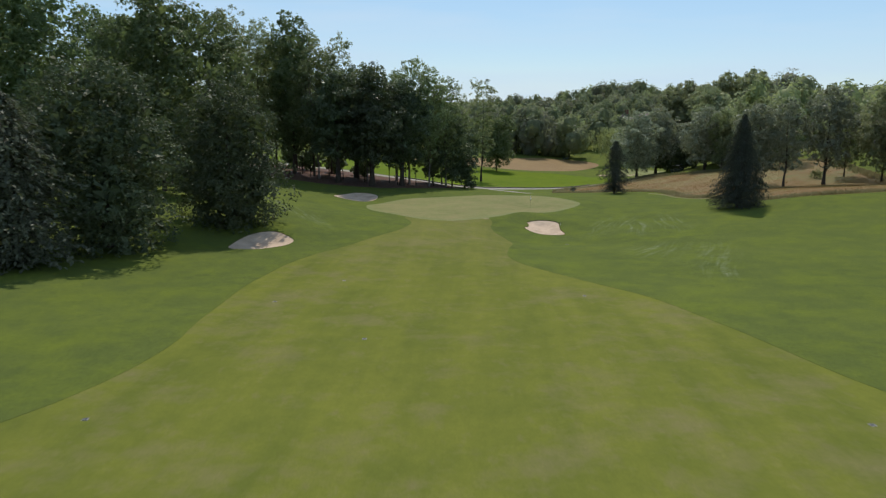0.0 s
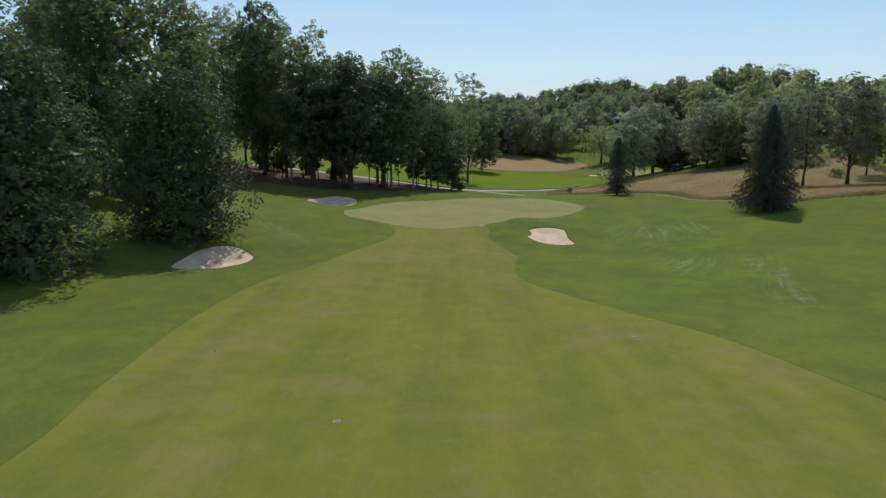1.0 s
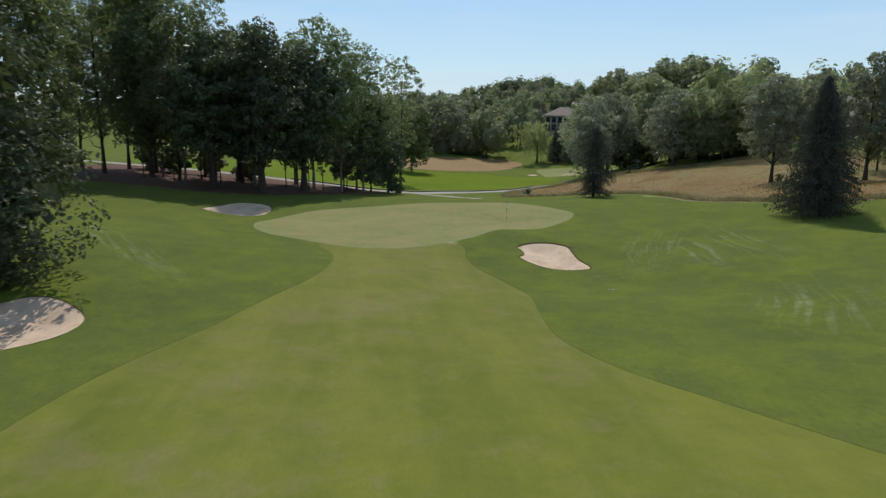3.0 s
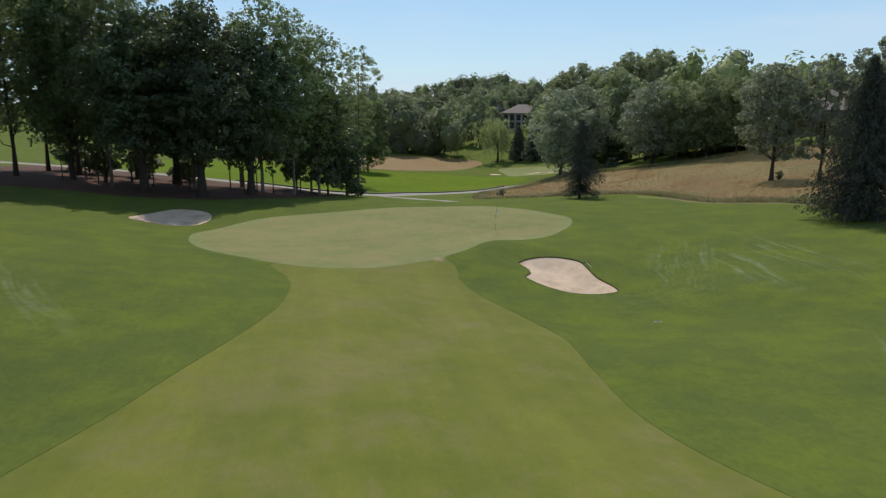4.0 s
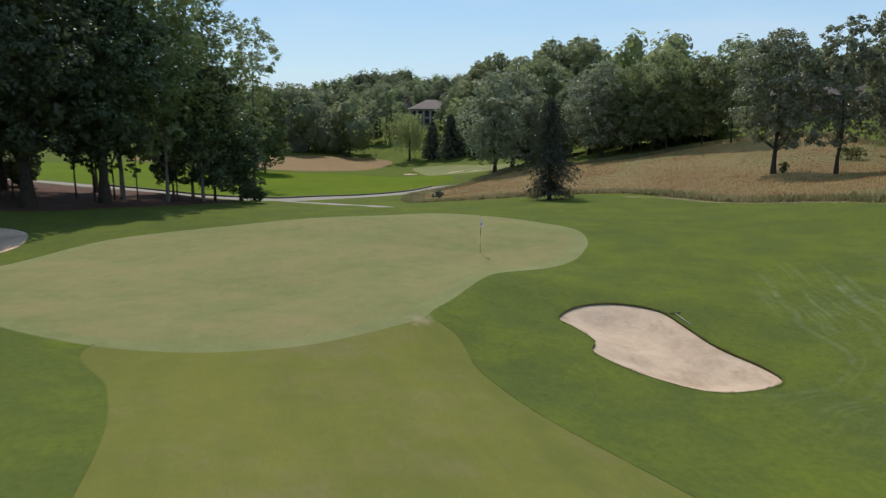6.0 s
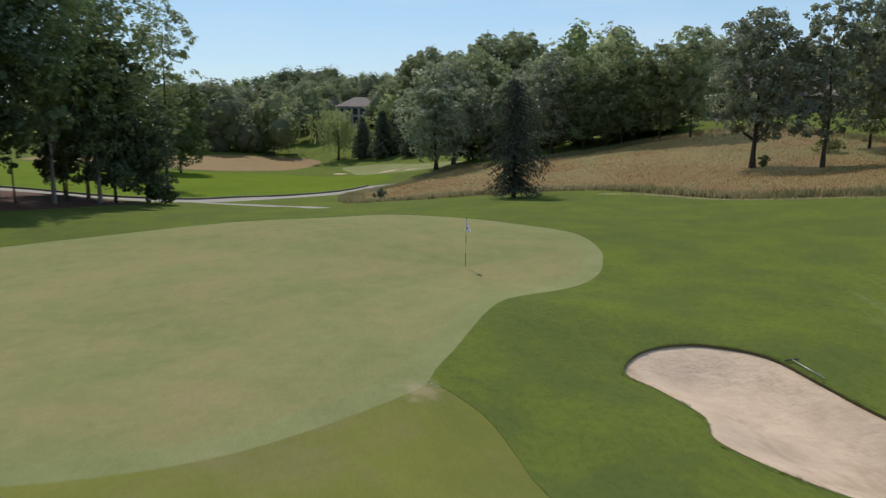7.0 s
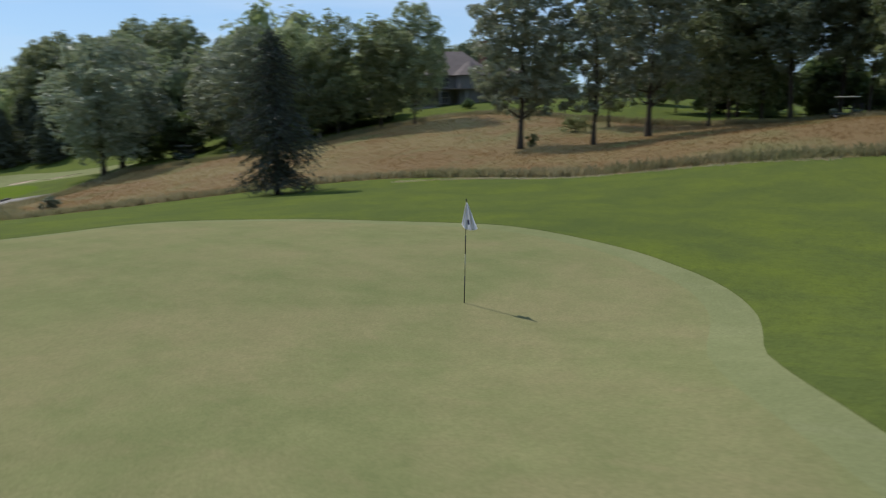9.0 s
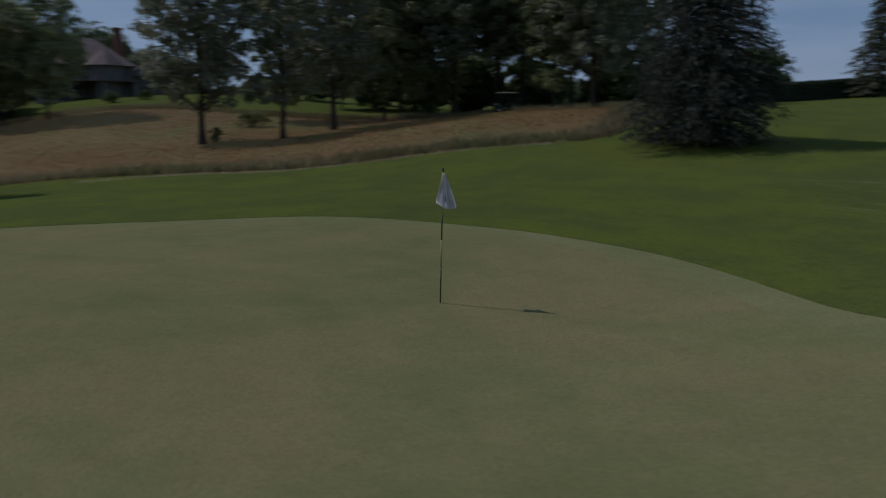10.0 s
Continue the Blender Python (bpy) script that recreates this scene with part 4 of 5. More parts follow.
for src, x, y, turn, s in ((tall_b, -73, -45, 70, 0.95), (tall_a, -78, -8, 150, 1.0), (tall_a, -64, 8, 200, 1.0), (tall_b, -58, 26, 250, 1.05), (light_tall, -60, 55, 90, 0.9),
                           (poplar, -49, 58, 120, 0.92), (light_tall, -55, 50, 30, 0.97), (tall_b, -80, 30, 10, 1.0), (tall_a, -92, -30, 80, 1.1), (tall_a, -86, -70, 310, 1.0),
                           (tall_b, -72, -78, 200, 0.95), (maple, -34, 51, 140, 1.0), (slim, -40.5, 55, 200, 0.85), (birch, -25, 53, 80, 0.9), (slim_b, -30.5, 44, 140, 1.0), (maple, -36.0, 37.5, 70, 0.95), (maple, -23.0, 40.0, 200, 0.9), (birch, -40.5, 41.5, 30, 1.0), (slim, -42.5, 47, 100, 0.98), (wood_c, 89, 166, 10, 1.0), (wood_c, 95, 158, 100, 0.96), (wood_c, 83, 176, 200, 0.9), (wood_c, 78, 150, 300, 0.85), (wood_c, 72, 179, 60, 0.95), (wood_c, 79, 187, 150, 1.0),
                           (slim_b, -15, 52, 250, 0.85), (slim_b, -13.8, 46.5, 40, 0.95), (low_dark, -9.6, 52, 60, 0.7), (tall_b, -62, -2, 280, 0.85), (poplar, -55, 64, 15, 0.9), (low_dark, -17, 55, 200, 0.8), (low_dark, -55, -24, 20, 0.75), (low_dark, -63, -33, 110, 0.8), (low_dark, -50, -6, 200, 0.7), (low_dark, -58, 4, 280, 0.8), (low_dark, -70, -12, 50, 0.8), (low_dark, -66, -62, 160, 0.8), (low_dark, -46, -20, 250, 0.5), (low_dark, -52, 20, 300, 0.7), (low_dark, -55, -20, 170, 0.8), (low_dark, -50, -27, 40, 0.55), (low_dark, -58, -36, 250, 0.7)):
    again(src, x, y, turn, s)

undergrowth = broadleaf("understory_tree", at(-40, 60), 4.2, 6.5, 0.1, 62, "low dark undergrowth at the back of the grove", LEAF_MAPLE, lobes=12, leaves_=1100, size=0.42, shape=0.4, group="grove undergrowth", fine=1.2)
for x, y, turn, s in ((-33, 57, 40, 0.9), (-46.5, 62, 90, 1.1), (-52, 67, 220, 1.2)):
    again(undergrowth, x, y, turn, s)

# thin young stems at the front of the grove
sapling = broadleaf("sapling", at(-24, 41), 9.0, 3.6, 2.2, 31, "thin young tree in the mulch bed", LEAF_MAPLE, lobes=10, leaves_=700, size=0.30, airy=0.75, r=0.10, group="grove saplings", lean=0.04, limbs=0)
for x, y, turn, s in ((-22.4, 43, 30, 1), (-20.2, 42.5, 80, 0.9), (-26, 44, 120, 1.1), (-31, 41, 200, 1), (-33, 46, 10, 1.15), (-36, 44, 90, 1), (-40, 50, 60, 1.2), (-43, 44, 130, 1),
                      (-46, 50, 220, 1.1), (-16.5, 47, 300, 1), (-48, 46, 20, 1)):
    again(sapling, x, y, turn, s)

# beyond the green and along the valley
broadleaf("slender_tree", at(-4.5, 92), 29, 10.5, 6, 33, "tall thin-leafed tree with open sunlit foliage", LEAF_LIGHT, lobes=26, leaves_=3600, size=0.42, airy=0.9, shape=0.65)
round_tree = broadleaf("broadleaf_tree", at(3, 150), 20.4, 15.2, 1.2, 34, "round broadleaf tree on the valley lawn", LEAF_MAPLE, lobes=28, leaves_=4200, size=0.5, fine=1.8)
SILVER = "broadleaf tree with silvery sunlit leaves standing in dry grass"
MEADOW_TREES = "meadow trees"
oak = broadleaf("broadleaf_tree", at(46.3, 28.4), 15.6, 9.8, 2.6, 41, SILVER, LEAF_SILVER, lobes=34, leaves_=6400, size=0.32, shape=0.45, r=0.27, group=MEADOW_TREES, airy=0.25, fine=3.4)
thin_oak = broadleaf("broadleaf_tree", at(49.2, 22.6), 16.6, 7.0, 2.2, 42, "slender silvery tree with open foliage in dry grass", LEAF_SILVER, lobes=22, leaves_=3800, size=0.30, airy=0.65, r=0.2, group=MEADOW_TREES, lean=0.03, fine=3.4)
oak_c = broadleaf("broadleaf_tree", at(55.4, 20.2), 17.8, 9.4, 2.8, 43, SILVER, LEAF_SILVER, lobes=34, leaves_=6400, size=0.32, r=0.28, group=MEADOW_TREES, airy=0.35, fine=3.4)
spread = broadleaf("broadleaf_tree", at(45, 96), 18.2, 14.4, 1.4, 44, "spreading grey-green tree beside the distant green", LEAF_SILVER, lobes=34, leaves_=5200, size=0.42, r=0.35, shape=0.38)
ROW = "trees behind the meadow"
wood_a = broadleaf("broadleaf_tree", at(56.4, 62.6), 15.6, 9.2, 1.3, 45, "broadleaf tree in a row behind the dry meadow", LEAF_LIGHT, lobes=26, leaves_=4600, size=0.38, group=ROW, airy=0.2)
wood_b = broadleaf("broadleaf_tree", at(62, 54.5), 15.2, 10.0, 1.2, 46, "broadleaf tree in a row behind the dry meadow", LEAF_WOOD, lobes=28, leaves_=5000, size=0.38, group=ROW)
pine = broadleaf("pine_tree", at(68, 17), 20, 8.0, 4.5, 47, "tall dark tree with a bare lower trunk", NEEDLE_PINE, lobes=30, leaves_=4800, size=0.40, shape=0.45, group=ROW)
for src, x, y, turn, s in ((spread, 37.5, 87, 140, 0.98), (spread, 51, 73, 60, 0.86), (spread, 55, 84, 220, 0.78), (wood_a, 53.5, 68, 80, 0.95), (wood_b, 55.5, 65, 190, 0.8), (wood_a, 59.5, 58, 250, 0.9),
                           (wood_b, 65, 74, 30, 0.85), (wood_a, 60, 80, 130, 0.92), (wood_b, 58, 72, 330, 0.95), (wood_a, 70, 86, 40, 1.0),
                           (wood_b, 64.5, 17.8, 200, 1.1), (wood_a, 67, 13.5, 20, 1.05), (pine, 65.5, 10.5, 60, 1.0), (pine, 70, 7, 120, 1.05), (pine, 66.5, 4, 200, 0.95), (pine, 73, 1, 280, 1.0),
                           (pine, 72, 12, 330, 1.1), (pine, 77, 19, 30, 1.1), (pine, 68.5, -1, 150, 0.9), (wood_a, 62, 0.5, 40, 0.95), (oak, 58.5, -3.0, 300, 1.0), (oak_c, 66, -8, 220, 0.95),
                           (pine, 82, 8, 90, 1.1), (pine, 80, -4, 190, 1.1), (wood_b, 79, 27, 210, 0.76), (wood_a, 63, 28, 70, 0.95), (wood_a, 92, 50, 120, 0.67)):
    again(src, x, y, turn, s)
thicket = broadleaf("understory_tree", at(88, 4), 7.0, 8.5, 0.3, 61, "low dark undergrowth tree behind the pines", LEAF_MAPLE, lobes=16, leaves_=1600, size=0.6, shape=0.4, group="undergrowth", fine=1.2)
for x, y, turn, s in ((86, -6, 30, 1.0), (90, 12, 80, 1.1), (87, 20, 140, 0.9), (92, -14, 200, 1.1), (84, 13, 260, 0.8), (95, 26, 300, 1.1), (79, 3, 20, 0.7), (84, -22, 170, 0.9), (90, 35, 230, 0.8), (78, -8, 40, 0.7), (80, 10, 300, 0.8), (78, 16, 120, 0.75), (82, 22, 10, 0.8),
                      (62, 66, 60, 0.9), (66, 63, 130, 0.8), (60, 70, 210, 0.8), (57, 76, 280, 0.7), (64, 71, 330, 1.0), (69, 68, 20, 0.9), (61, 79, 90, 0.8), (68, 78, 170, 1.0), (51, 90, 30, 0.8), (55, 93, 100, 0.9), (59, 88, 200, 0.8), (62, 94, 310, 1.0), (48, 97, 250, 0.8)):
    again(thicket, x, y, turn, s)
conifer("conifer", at(79, -33.5), 13.0, 7.5, 48, "dark conifer behind a clipped hedge", NEEDLE_DARK, cone, 0.5, 9, 7, 0.5, 0.35, 0.05, 0.2)
dark_fir = conifer("conifer", at(66, 172), 14, 9.5, 49, "dark conical conifer below the mansion", NEEDLE_DARK, column, 0.6, 11, 7, 0.9, 0.3, 0.02, 0.12, "valley conifers")
for x, y, turn, s in ((60.5, 176, 50, 0.95), (64, 162, 100, 0.9), (70, 166, 170, 1.05), (58, 186, 20, 0.85), (67.5, 180, 20, 1.1)):
    again(dark_fir, x, y, turn, s)


def willow(place, h, w, seed):
    rng = np.random.default_rng(seed)
    ob = thing("willow_tree", place, "pale yellow-green weeping willow on the valley lawn", "tree")
    tips = [np.array([math.cos(a) * w * k, math.sin(a) * w * k, h * z]) for a, k, z in zip(rng.uniform(0, 6.28, 26), rng.uniform(0.08, 0.42, 26), rng.uniform(0.6, 0.97, 26))]
    tv, tf = trunk_mesh(h, 0.4, h * 0.35, np.array(tips), rng)
    sheet("trunk", tv, tf, BARK, ob)
    cs = []
    for t in tips:
        for _ in range(12):
            n = 15
            drop = np.linspace(0, rng.uniform(0.25, 0.55) * h, n)
            p = t + np.column_stack([rng.normal(0, 0.9) + rng.normal(0, 0.12, n), rng.normal(0, 0.9) + rng.normal(0, 0.12, n), -drop + rng.normal(0, 0.1, n)])
            cs.append(p[p[:, 2] > 1.0])
    c = np.vstack(cs)
    v = leaf_quads(c, unit(rng.normal(size=c.shape) + np.array([0, 0, 0.2])), rng.uniform(0.6, 1.1, len(c)), rng, 0.55, np.tile(np.array([0.1, 0.1, -1.0]), (len(c), 1)))
    sheet("crown", v, quad_faces(len(c)), LEAF_WILLOW, ob, smooth=False)


willow(at(53.5, 196), 15.5, 22.0, 51)


def far_woods():
    """The wooded hillsides: trees past counting, as one mesh."""
    rng = np.random.default_rng(60)
    spots = []

    def scatter(x0, x1, y0, y1, gap, keep=lambda x, y: True, h=(15, 21)):
        y = y0
        while y < y1:
            x = x0 + rng.uniform(0, gap)
            while x < x1:
                px, py = x + rng.normal(0, gap * 0.36), y + rng.normal(0, gap * 0.36)
                if keep(px, py):
                    spots.append((px, py, rng.uniform(*h) * (0.82 if px > 96 and py < 225 else 1.0)))
                x += gap
            y += gap * 0.85

    # valley head, left and right of the mansion's clearing
    def valley(x, y):
        if abs(x - (83 + (271 - y) * -0.325)) < 9 and y < 276:
            return False
        return y > 222 + 0.12 * abs(x - 20) and not (44 < x < 66 and y < 250)
    scatter(-15, 150, 222, 262, 12.5, valley, (16, 24))
    scatter(-15, 150, 262, 335, 12.5, valley, (12, 18))
    scatter(-15, 150, 335, 412, 12.5, valley, (9, 15))
    scatter(64, 175, 100, 222, 11.0, lambda x, y: x > 70 + 0.02 * (y - 100) and not (x < 78 and y > 205), (14, 22))
    scatter(185, 235, -75, 130, 10.0, lambda x, y: y > -60 + 0.1 * (x - 185), (8, 11))
    scatter(15, 330, 425, 470, 15.0, h=(11, 17))
    scatter(88, 122, 425, 445, 9.0, h=(18, 22))
    kinds = [[] for _ in HAZED_LEAVES]
    for x, y, h in spots:
        w = h * rng.uniform(0.55, 0.95)
        z = ground_z(x, y)
        near = y < 300 and x > -20
        per = 600 if near else 250
        boughs = 7 if near else 5
        mesh = kinds[rng.choice(len(kinds), p=(0.36, 0.34, 0.14, 0.16))]
        # a dome of a few rounded boughs, the highest in the middle
        for k in range(boughs):
            turn, out = k * 2.4 + rng.normal(0, 0.4), (0.0 if k == 0 else rng.uniform(0.45, 0.75) * w / 2)
            r = w * rng.uniform(0.24, 0.34)
            top = h - (0 if k == 0 else rng.uniform(0.08, 0.5) * h)
            c = np.array([x + math.cos(turn) * out, y + math.sin(turn) * out, z + max(top - r, h * 0.3)])
            tall = np.array([r, r, r * rng.uniform(1.0, 1.7)])
            c[2] -= tall[2] - r
            n = per // boughs
            q = unit(rng.normal(size=(n, 3)) + np.array([0, -0.1, 0.3]))
            p = c + q * tall * rng.uniform(0.8, 1.0, (n, 1))
            mesh.append((leaf_quads(p, unit(q * 0.8 + rng.normal(size=q.shape) * 0.4 + np.array([0, 0, 0.3])), rng.uniform(0.6, 1.2, n) * (1.45 if near else 1.75), rng, 0.7), quad_faces(n)))
            cv, cf = clump(np.zeros(3), 1.0, rng, 7, 5)
            mesh.append((c + unit(cv) * tall * rng.uniform(0.5, 0.78, (len(cv), 1)), cf))
    for pieces, leaf in zip(kinds, HAZED_LEAVES):
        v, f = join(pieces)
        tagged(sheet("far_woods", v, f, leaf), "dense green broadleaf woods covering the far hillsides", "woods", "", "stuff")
    tr = []
    for x, y, h in spots:
        z = ground_z(x, y)
        tr.append(tube([(x, y, z - 0.3), (x, y, z + h * 0.55)], [0.28, 0.15], 5))
    v, f = join(tr)
    tagged(sheet("far_trunks", v, f, BARK), "grey trunks of the hillside woods", "woods", "", "stuff")


far_woods()


# ---- dry meadow grass ----
def tall_grass(name, count, region, heights, material, label, seed, width=0.05, band=None):
    rng = np.random.default_rng(seed)
    lo, hi = region.min(0), region.max(0)
    p = rng.uniform(lo, hi, (count * (20 if band else 3), 2))
    p = p[inside(region, p[:, 0], p[:, 1])]
    if band:
        d = edge_distance(region, p[:, 0], p[:, 1])
        p = p[d < band * rng.random(len(p)) + 0.2]
    p = p[:count]
    n = len(p)
    clump = 0.85 + 0.3 * (0.5 + 0.5 * np.sin(p[:, 0] * 0.5 + np.sin(p[:, 1] * 0.4) * 2))
    z = land(p[:, 0], p[:, 1])
    vs = []
    for k in range(3):
        a = rng.uniform(0, 6.28, n)
        h = rng.uniform(*heights, n) * clump
        lean = rng.normal(0, 0.28, (n, 2)) * h[:, None]
        o = rng.normal(0, 0.12, (n, 2))
        side = np.column_stack([np.cos(a), np.sin(a)]) * width * rng.uniform(0.7, 1.6, (n, 1))
        b = p + o
        vs.append(np.stack([np.column_stack([b - side, z - 0.03]), np.column_stack([b + side, z - 0.03]),
                            np.column_stack([b + side * 0.8 + lean * 0.5, z + h * 0.6]), np.column_stack([b + lean, z + h])], 1).reshape(-1, 3))
    tagged(sheet(name, np.vstack(vs), quad_faces(3 * n), material, smooth=False), label, "grass", "", "stuff")


tall_grass("meadow_grass", 34000, MEADOW_LOOP, (0.06, 0.16), STRAW, "tall dry brown meadow grass", 71, 0.016)
tall_grass("meadow_edge_grass", 12000, MEADOW_LOOP, (0.2, 0.6), STRAW_EDGE, "grey-green tussocks along the meadow's edge", 72, 0.035, 2.6)
DRY_STRIP = ribbon([(25.0, 24.5), (26.6, 20.0), (27.0, 15.5), (29.0, 11.0), (30.6, 4.5), (31.8, -0.5)], 0.7, 0.8)
tall_grass("bleached_grass", 2200, DRY_STRIP, (0.03, 0.09), STRAW_PALE, "bleached short dry grass between rough and meadow", 73, 0.04)


# ---- the flag and small things of the course ----
def flagstick():
    ob = thing("golf_flagstick", at(0, 0, 0, 0.03), "golf flagstick with white flag hanging limp", "flagstick", "")
    lean = -0.0235
    top = Vector((0, lean * 2.13, 2.13))
    cuts = (0.0, 0.59, 1.03, 1.42, 2.08, 2.13)
    for i in range(5):
        a, b = top * (cuts[i] / 2.13), top * (cuts[i + 1] / 2.13)
        part("pole", rod(bmesh.new(), a, b, 0.011 + 0.0015 * (i % 2), segments=12), POLE if i % 2 else BLACK, ob, "" if i % 2 else "dark band", True)
    bm = bmesh.new()
    bmesh.ops.create_uvsphere(bm, u_segments=10, v_segments=6, radius=0.018, matrix=Matrix.Translation(top))
    part("knob", bm, BLACK, ob)

    def drape(u, k, proud=0.0):
        """The limp cloth: u across the folds, k from the top of the hem downwards."""
        across = (u - 0.28) * (0.035 + 0.29 * k)
        fold = 0.042 * math.sin(u * 11.0 + k * 1.8) * (0.25 + k) - proud
        z = 2.07 - k * (0.45 + 0.07 * math.sin(u * math.pi) + 0.07 * u)
        return (0.5 * across + 0.87 * fold, -0.87 * across + 0.5 * fold + lean * z, z)

    def cloth_patch(u0, u1, k0, k1, nu, nv, thick, proud=0.0):
        bm = bmesh.new()
        rows = [[bm.verts.new(drape(u0 + (u1 - u0) * i / nu, k0 + (k1 - k0) * j / nv, proud)) for j in range(nv + 1)] for i in range(nu + 1)]
        for i in range(nu):
            for j in range(nv):
                bm.faces.new((rows[i][j], rows[i + 1][j], rows[i + 1][j + 1], rows[i][j + 1]))
        bmesh.ops.solidify(bm, geom=bm.faces[:], thickness=thick)
        return bm

    cloth = part("flag", cloth_patch(0, 1, 0, 1, 24, 14, 0.003), CLOTH, ob, "white flag cloth hanging in folds", True)
    part("emblem", cloth_patch(0.42, 0.56, 0.62, 0.80, 5, 5, 0.002, 0.006), EMBLEM, cloth, "small purple emblem", True)
    bm = bmesh.new()
    bmesh.ops.create_circle(bm, cap_ends=True, segments=20, radius=0.054, matrix=Matrix.Translation((0, 0, 0.006)))
    bmesh.ops.solidify(bm, geom=bm.faces[:], thickness=0.004)
    part("cup", bm, BLACK, ob, "dark cup")


flagstick()


def rake(a, b):
    (ax, ay), (bx, by) = a, b
    za, zb = ground_z(ax, ay) + 0.06, ground_z(bx, by) + 0.05
    ob = thing("bunker_rake", pose(ax, ay, za), "bunker rake with pale handle lying on the grass", "rake")
    d = Vector((bx - ax, by - ay, zb - za))
    part("handle", rod(bmesh.new(), (0, 0, 0), d, 0.013, segments=8), METAL, ob, "pale metal handle", True)
    side = d.normalized().cross(Vector((0, 0, 1))).normalized()
    bm = bmesh.new()
    rod(bm, side * -0.24, side * 0.24, 0.018, segments=8)
    for i in range(9):
        p = side * (-0.22 + i * 0.055)
        rod(bm, p, p + Vector((0, 0, -0.07)), 0.008, segments=5)
    part("rake_head", bm, PLASTIC, ob, "dark plastic head")


rake((2.83, -14.15), (2.74, -15.3))


def cover(x, y, r, label, squash=1.0):
    ob = thing("sprinkler_cover", at(x, y, 0, 0.03), label, "sprinkler", "sprinkler covers")
    bm = bmesh.new()
    bmesh.ops.create_cone(bm, cap_ends=True, segments=18, radius1=r, radius2=r * 0.92, depth=0.05, matrix=Matrix.Translation((0, 0, 0.02)) @ Matrix.Diagonal((1, squash, 1, 1)))
    part("ring", bm, GREY_TRIM, ob, "worn pale ring")
    bm = bmesh.new()
    bmesh.ops.create_cone(bm, cap_ends=True, segments=16, radius1=r * 0.75, radius2=r * 0.7, depth=0.06, matrix=Matrix.Translation((0, 0, 0.025)) @ Matrix.Diagonal((1, squash, 1, 1)))
    part("lid", bm, PLASTIC, ob, "dark plastic lid")


for x, y in ((-17.1, -76.9), (-20.9, -58.7), (-2.5, -64.6), (-24.6, -66.8), (-27.0, -89.3), (4.4, -89.9)):
    cover(x, y, 0.15, "small dark sprinkler head set in the fairway")
cover(1.9, -26.9, 0.24, "oval valve box cover set in the rough", 0.6)


def golf_cart(roof, label):
    ob = thing("golf_cart", pose(0, 0, 0), label, "golf cart", "golf carts")
    bm = box(bmesh.new(), -0.6, -1.15, 0.28, 0.6, 1.15, 0.5, 0.08)
    box(bm, -0.6, -1.2, 0.45, 0.6, -0.45, 0.82, 0.1)
    box(bm, -0.56, 0.62, 0.45, 0.56, 1.2, 0.86, 0.14)
    part("body", bm, CART_BODY, ob, smooth=True)
    part("seat", box(bmesh.new(), -0.52, -0.55, 0.82, 0.52, 0.0, 0.94, 0.05), PLASTIC, ob, "dark padded seat")
    part("backrest", box(bmesh.new(), -0.52, -0.66, 0.94, 0.52, -0.55, 1.3, 0.04), PLASTIC, ob)
    part("roof", box(bmesh.new(), -0.64, -1.0, 1.82, 0.64, 0.85, 1.9, 0.04), roof, ob)
    for x in (-0.55, 0.55):
        for y, y2 in ((-0.95, -0.9), (0.75, 0.6)):
            part("post", rod(bmesh.new(), (x, y, 0.7), (x, y2, 1.84), 0.02, segments=8), BLACK, ob)
        for y in (-0.8, 0.8):
            wheel = part("wheel", rod(bmesh.new(), (x - 0.09, y, 0.22), (x + 0.09, y, 0.22), 0.23, segments=18), RUBBER, ob, "black tyre")
            part("rim", rod(bmesh.new(), (x - 0.1, y, 0.22), (x + 0.1, y, 0.22), 0.11, segments=12), METAL, wheel, "pale rim")
    part("golf_bag", box(bmesh.new(), -0.45, -1.35, 0.6, -0.1, -1.18, 1.35, 0.06), BLACK, ob, "dark golf bag strapped behind")
    part("golf_bag", box(bmesh.new(), 0.1, -1.35, 0.6, 0.45, -1.18, 1.3, 0.06), BLACK, ob, "dark golf bag strapped behind")
    return ob


cart = golf_cart(CART_ROOF, "parked empty golf cart with cream roof")
cart.matrix_basis = at(61.5, 5.0, 20)
dark_cart = golf_cart(PLASTIC, "parked empty golf cart with dark roof")
dark_cart.matrix_basis = at(48.6, 86.5, 100)
for x, y, turn in ((46.6, 82.5, 80), (38, 222, 80)):
    copy_thing(dark_cart, at(x, y, turn))


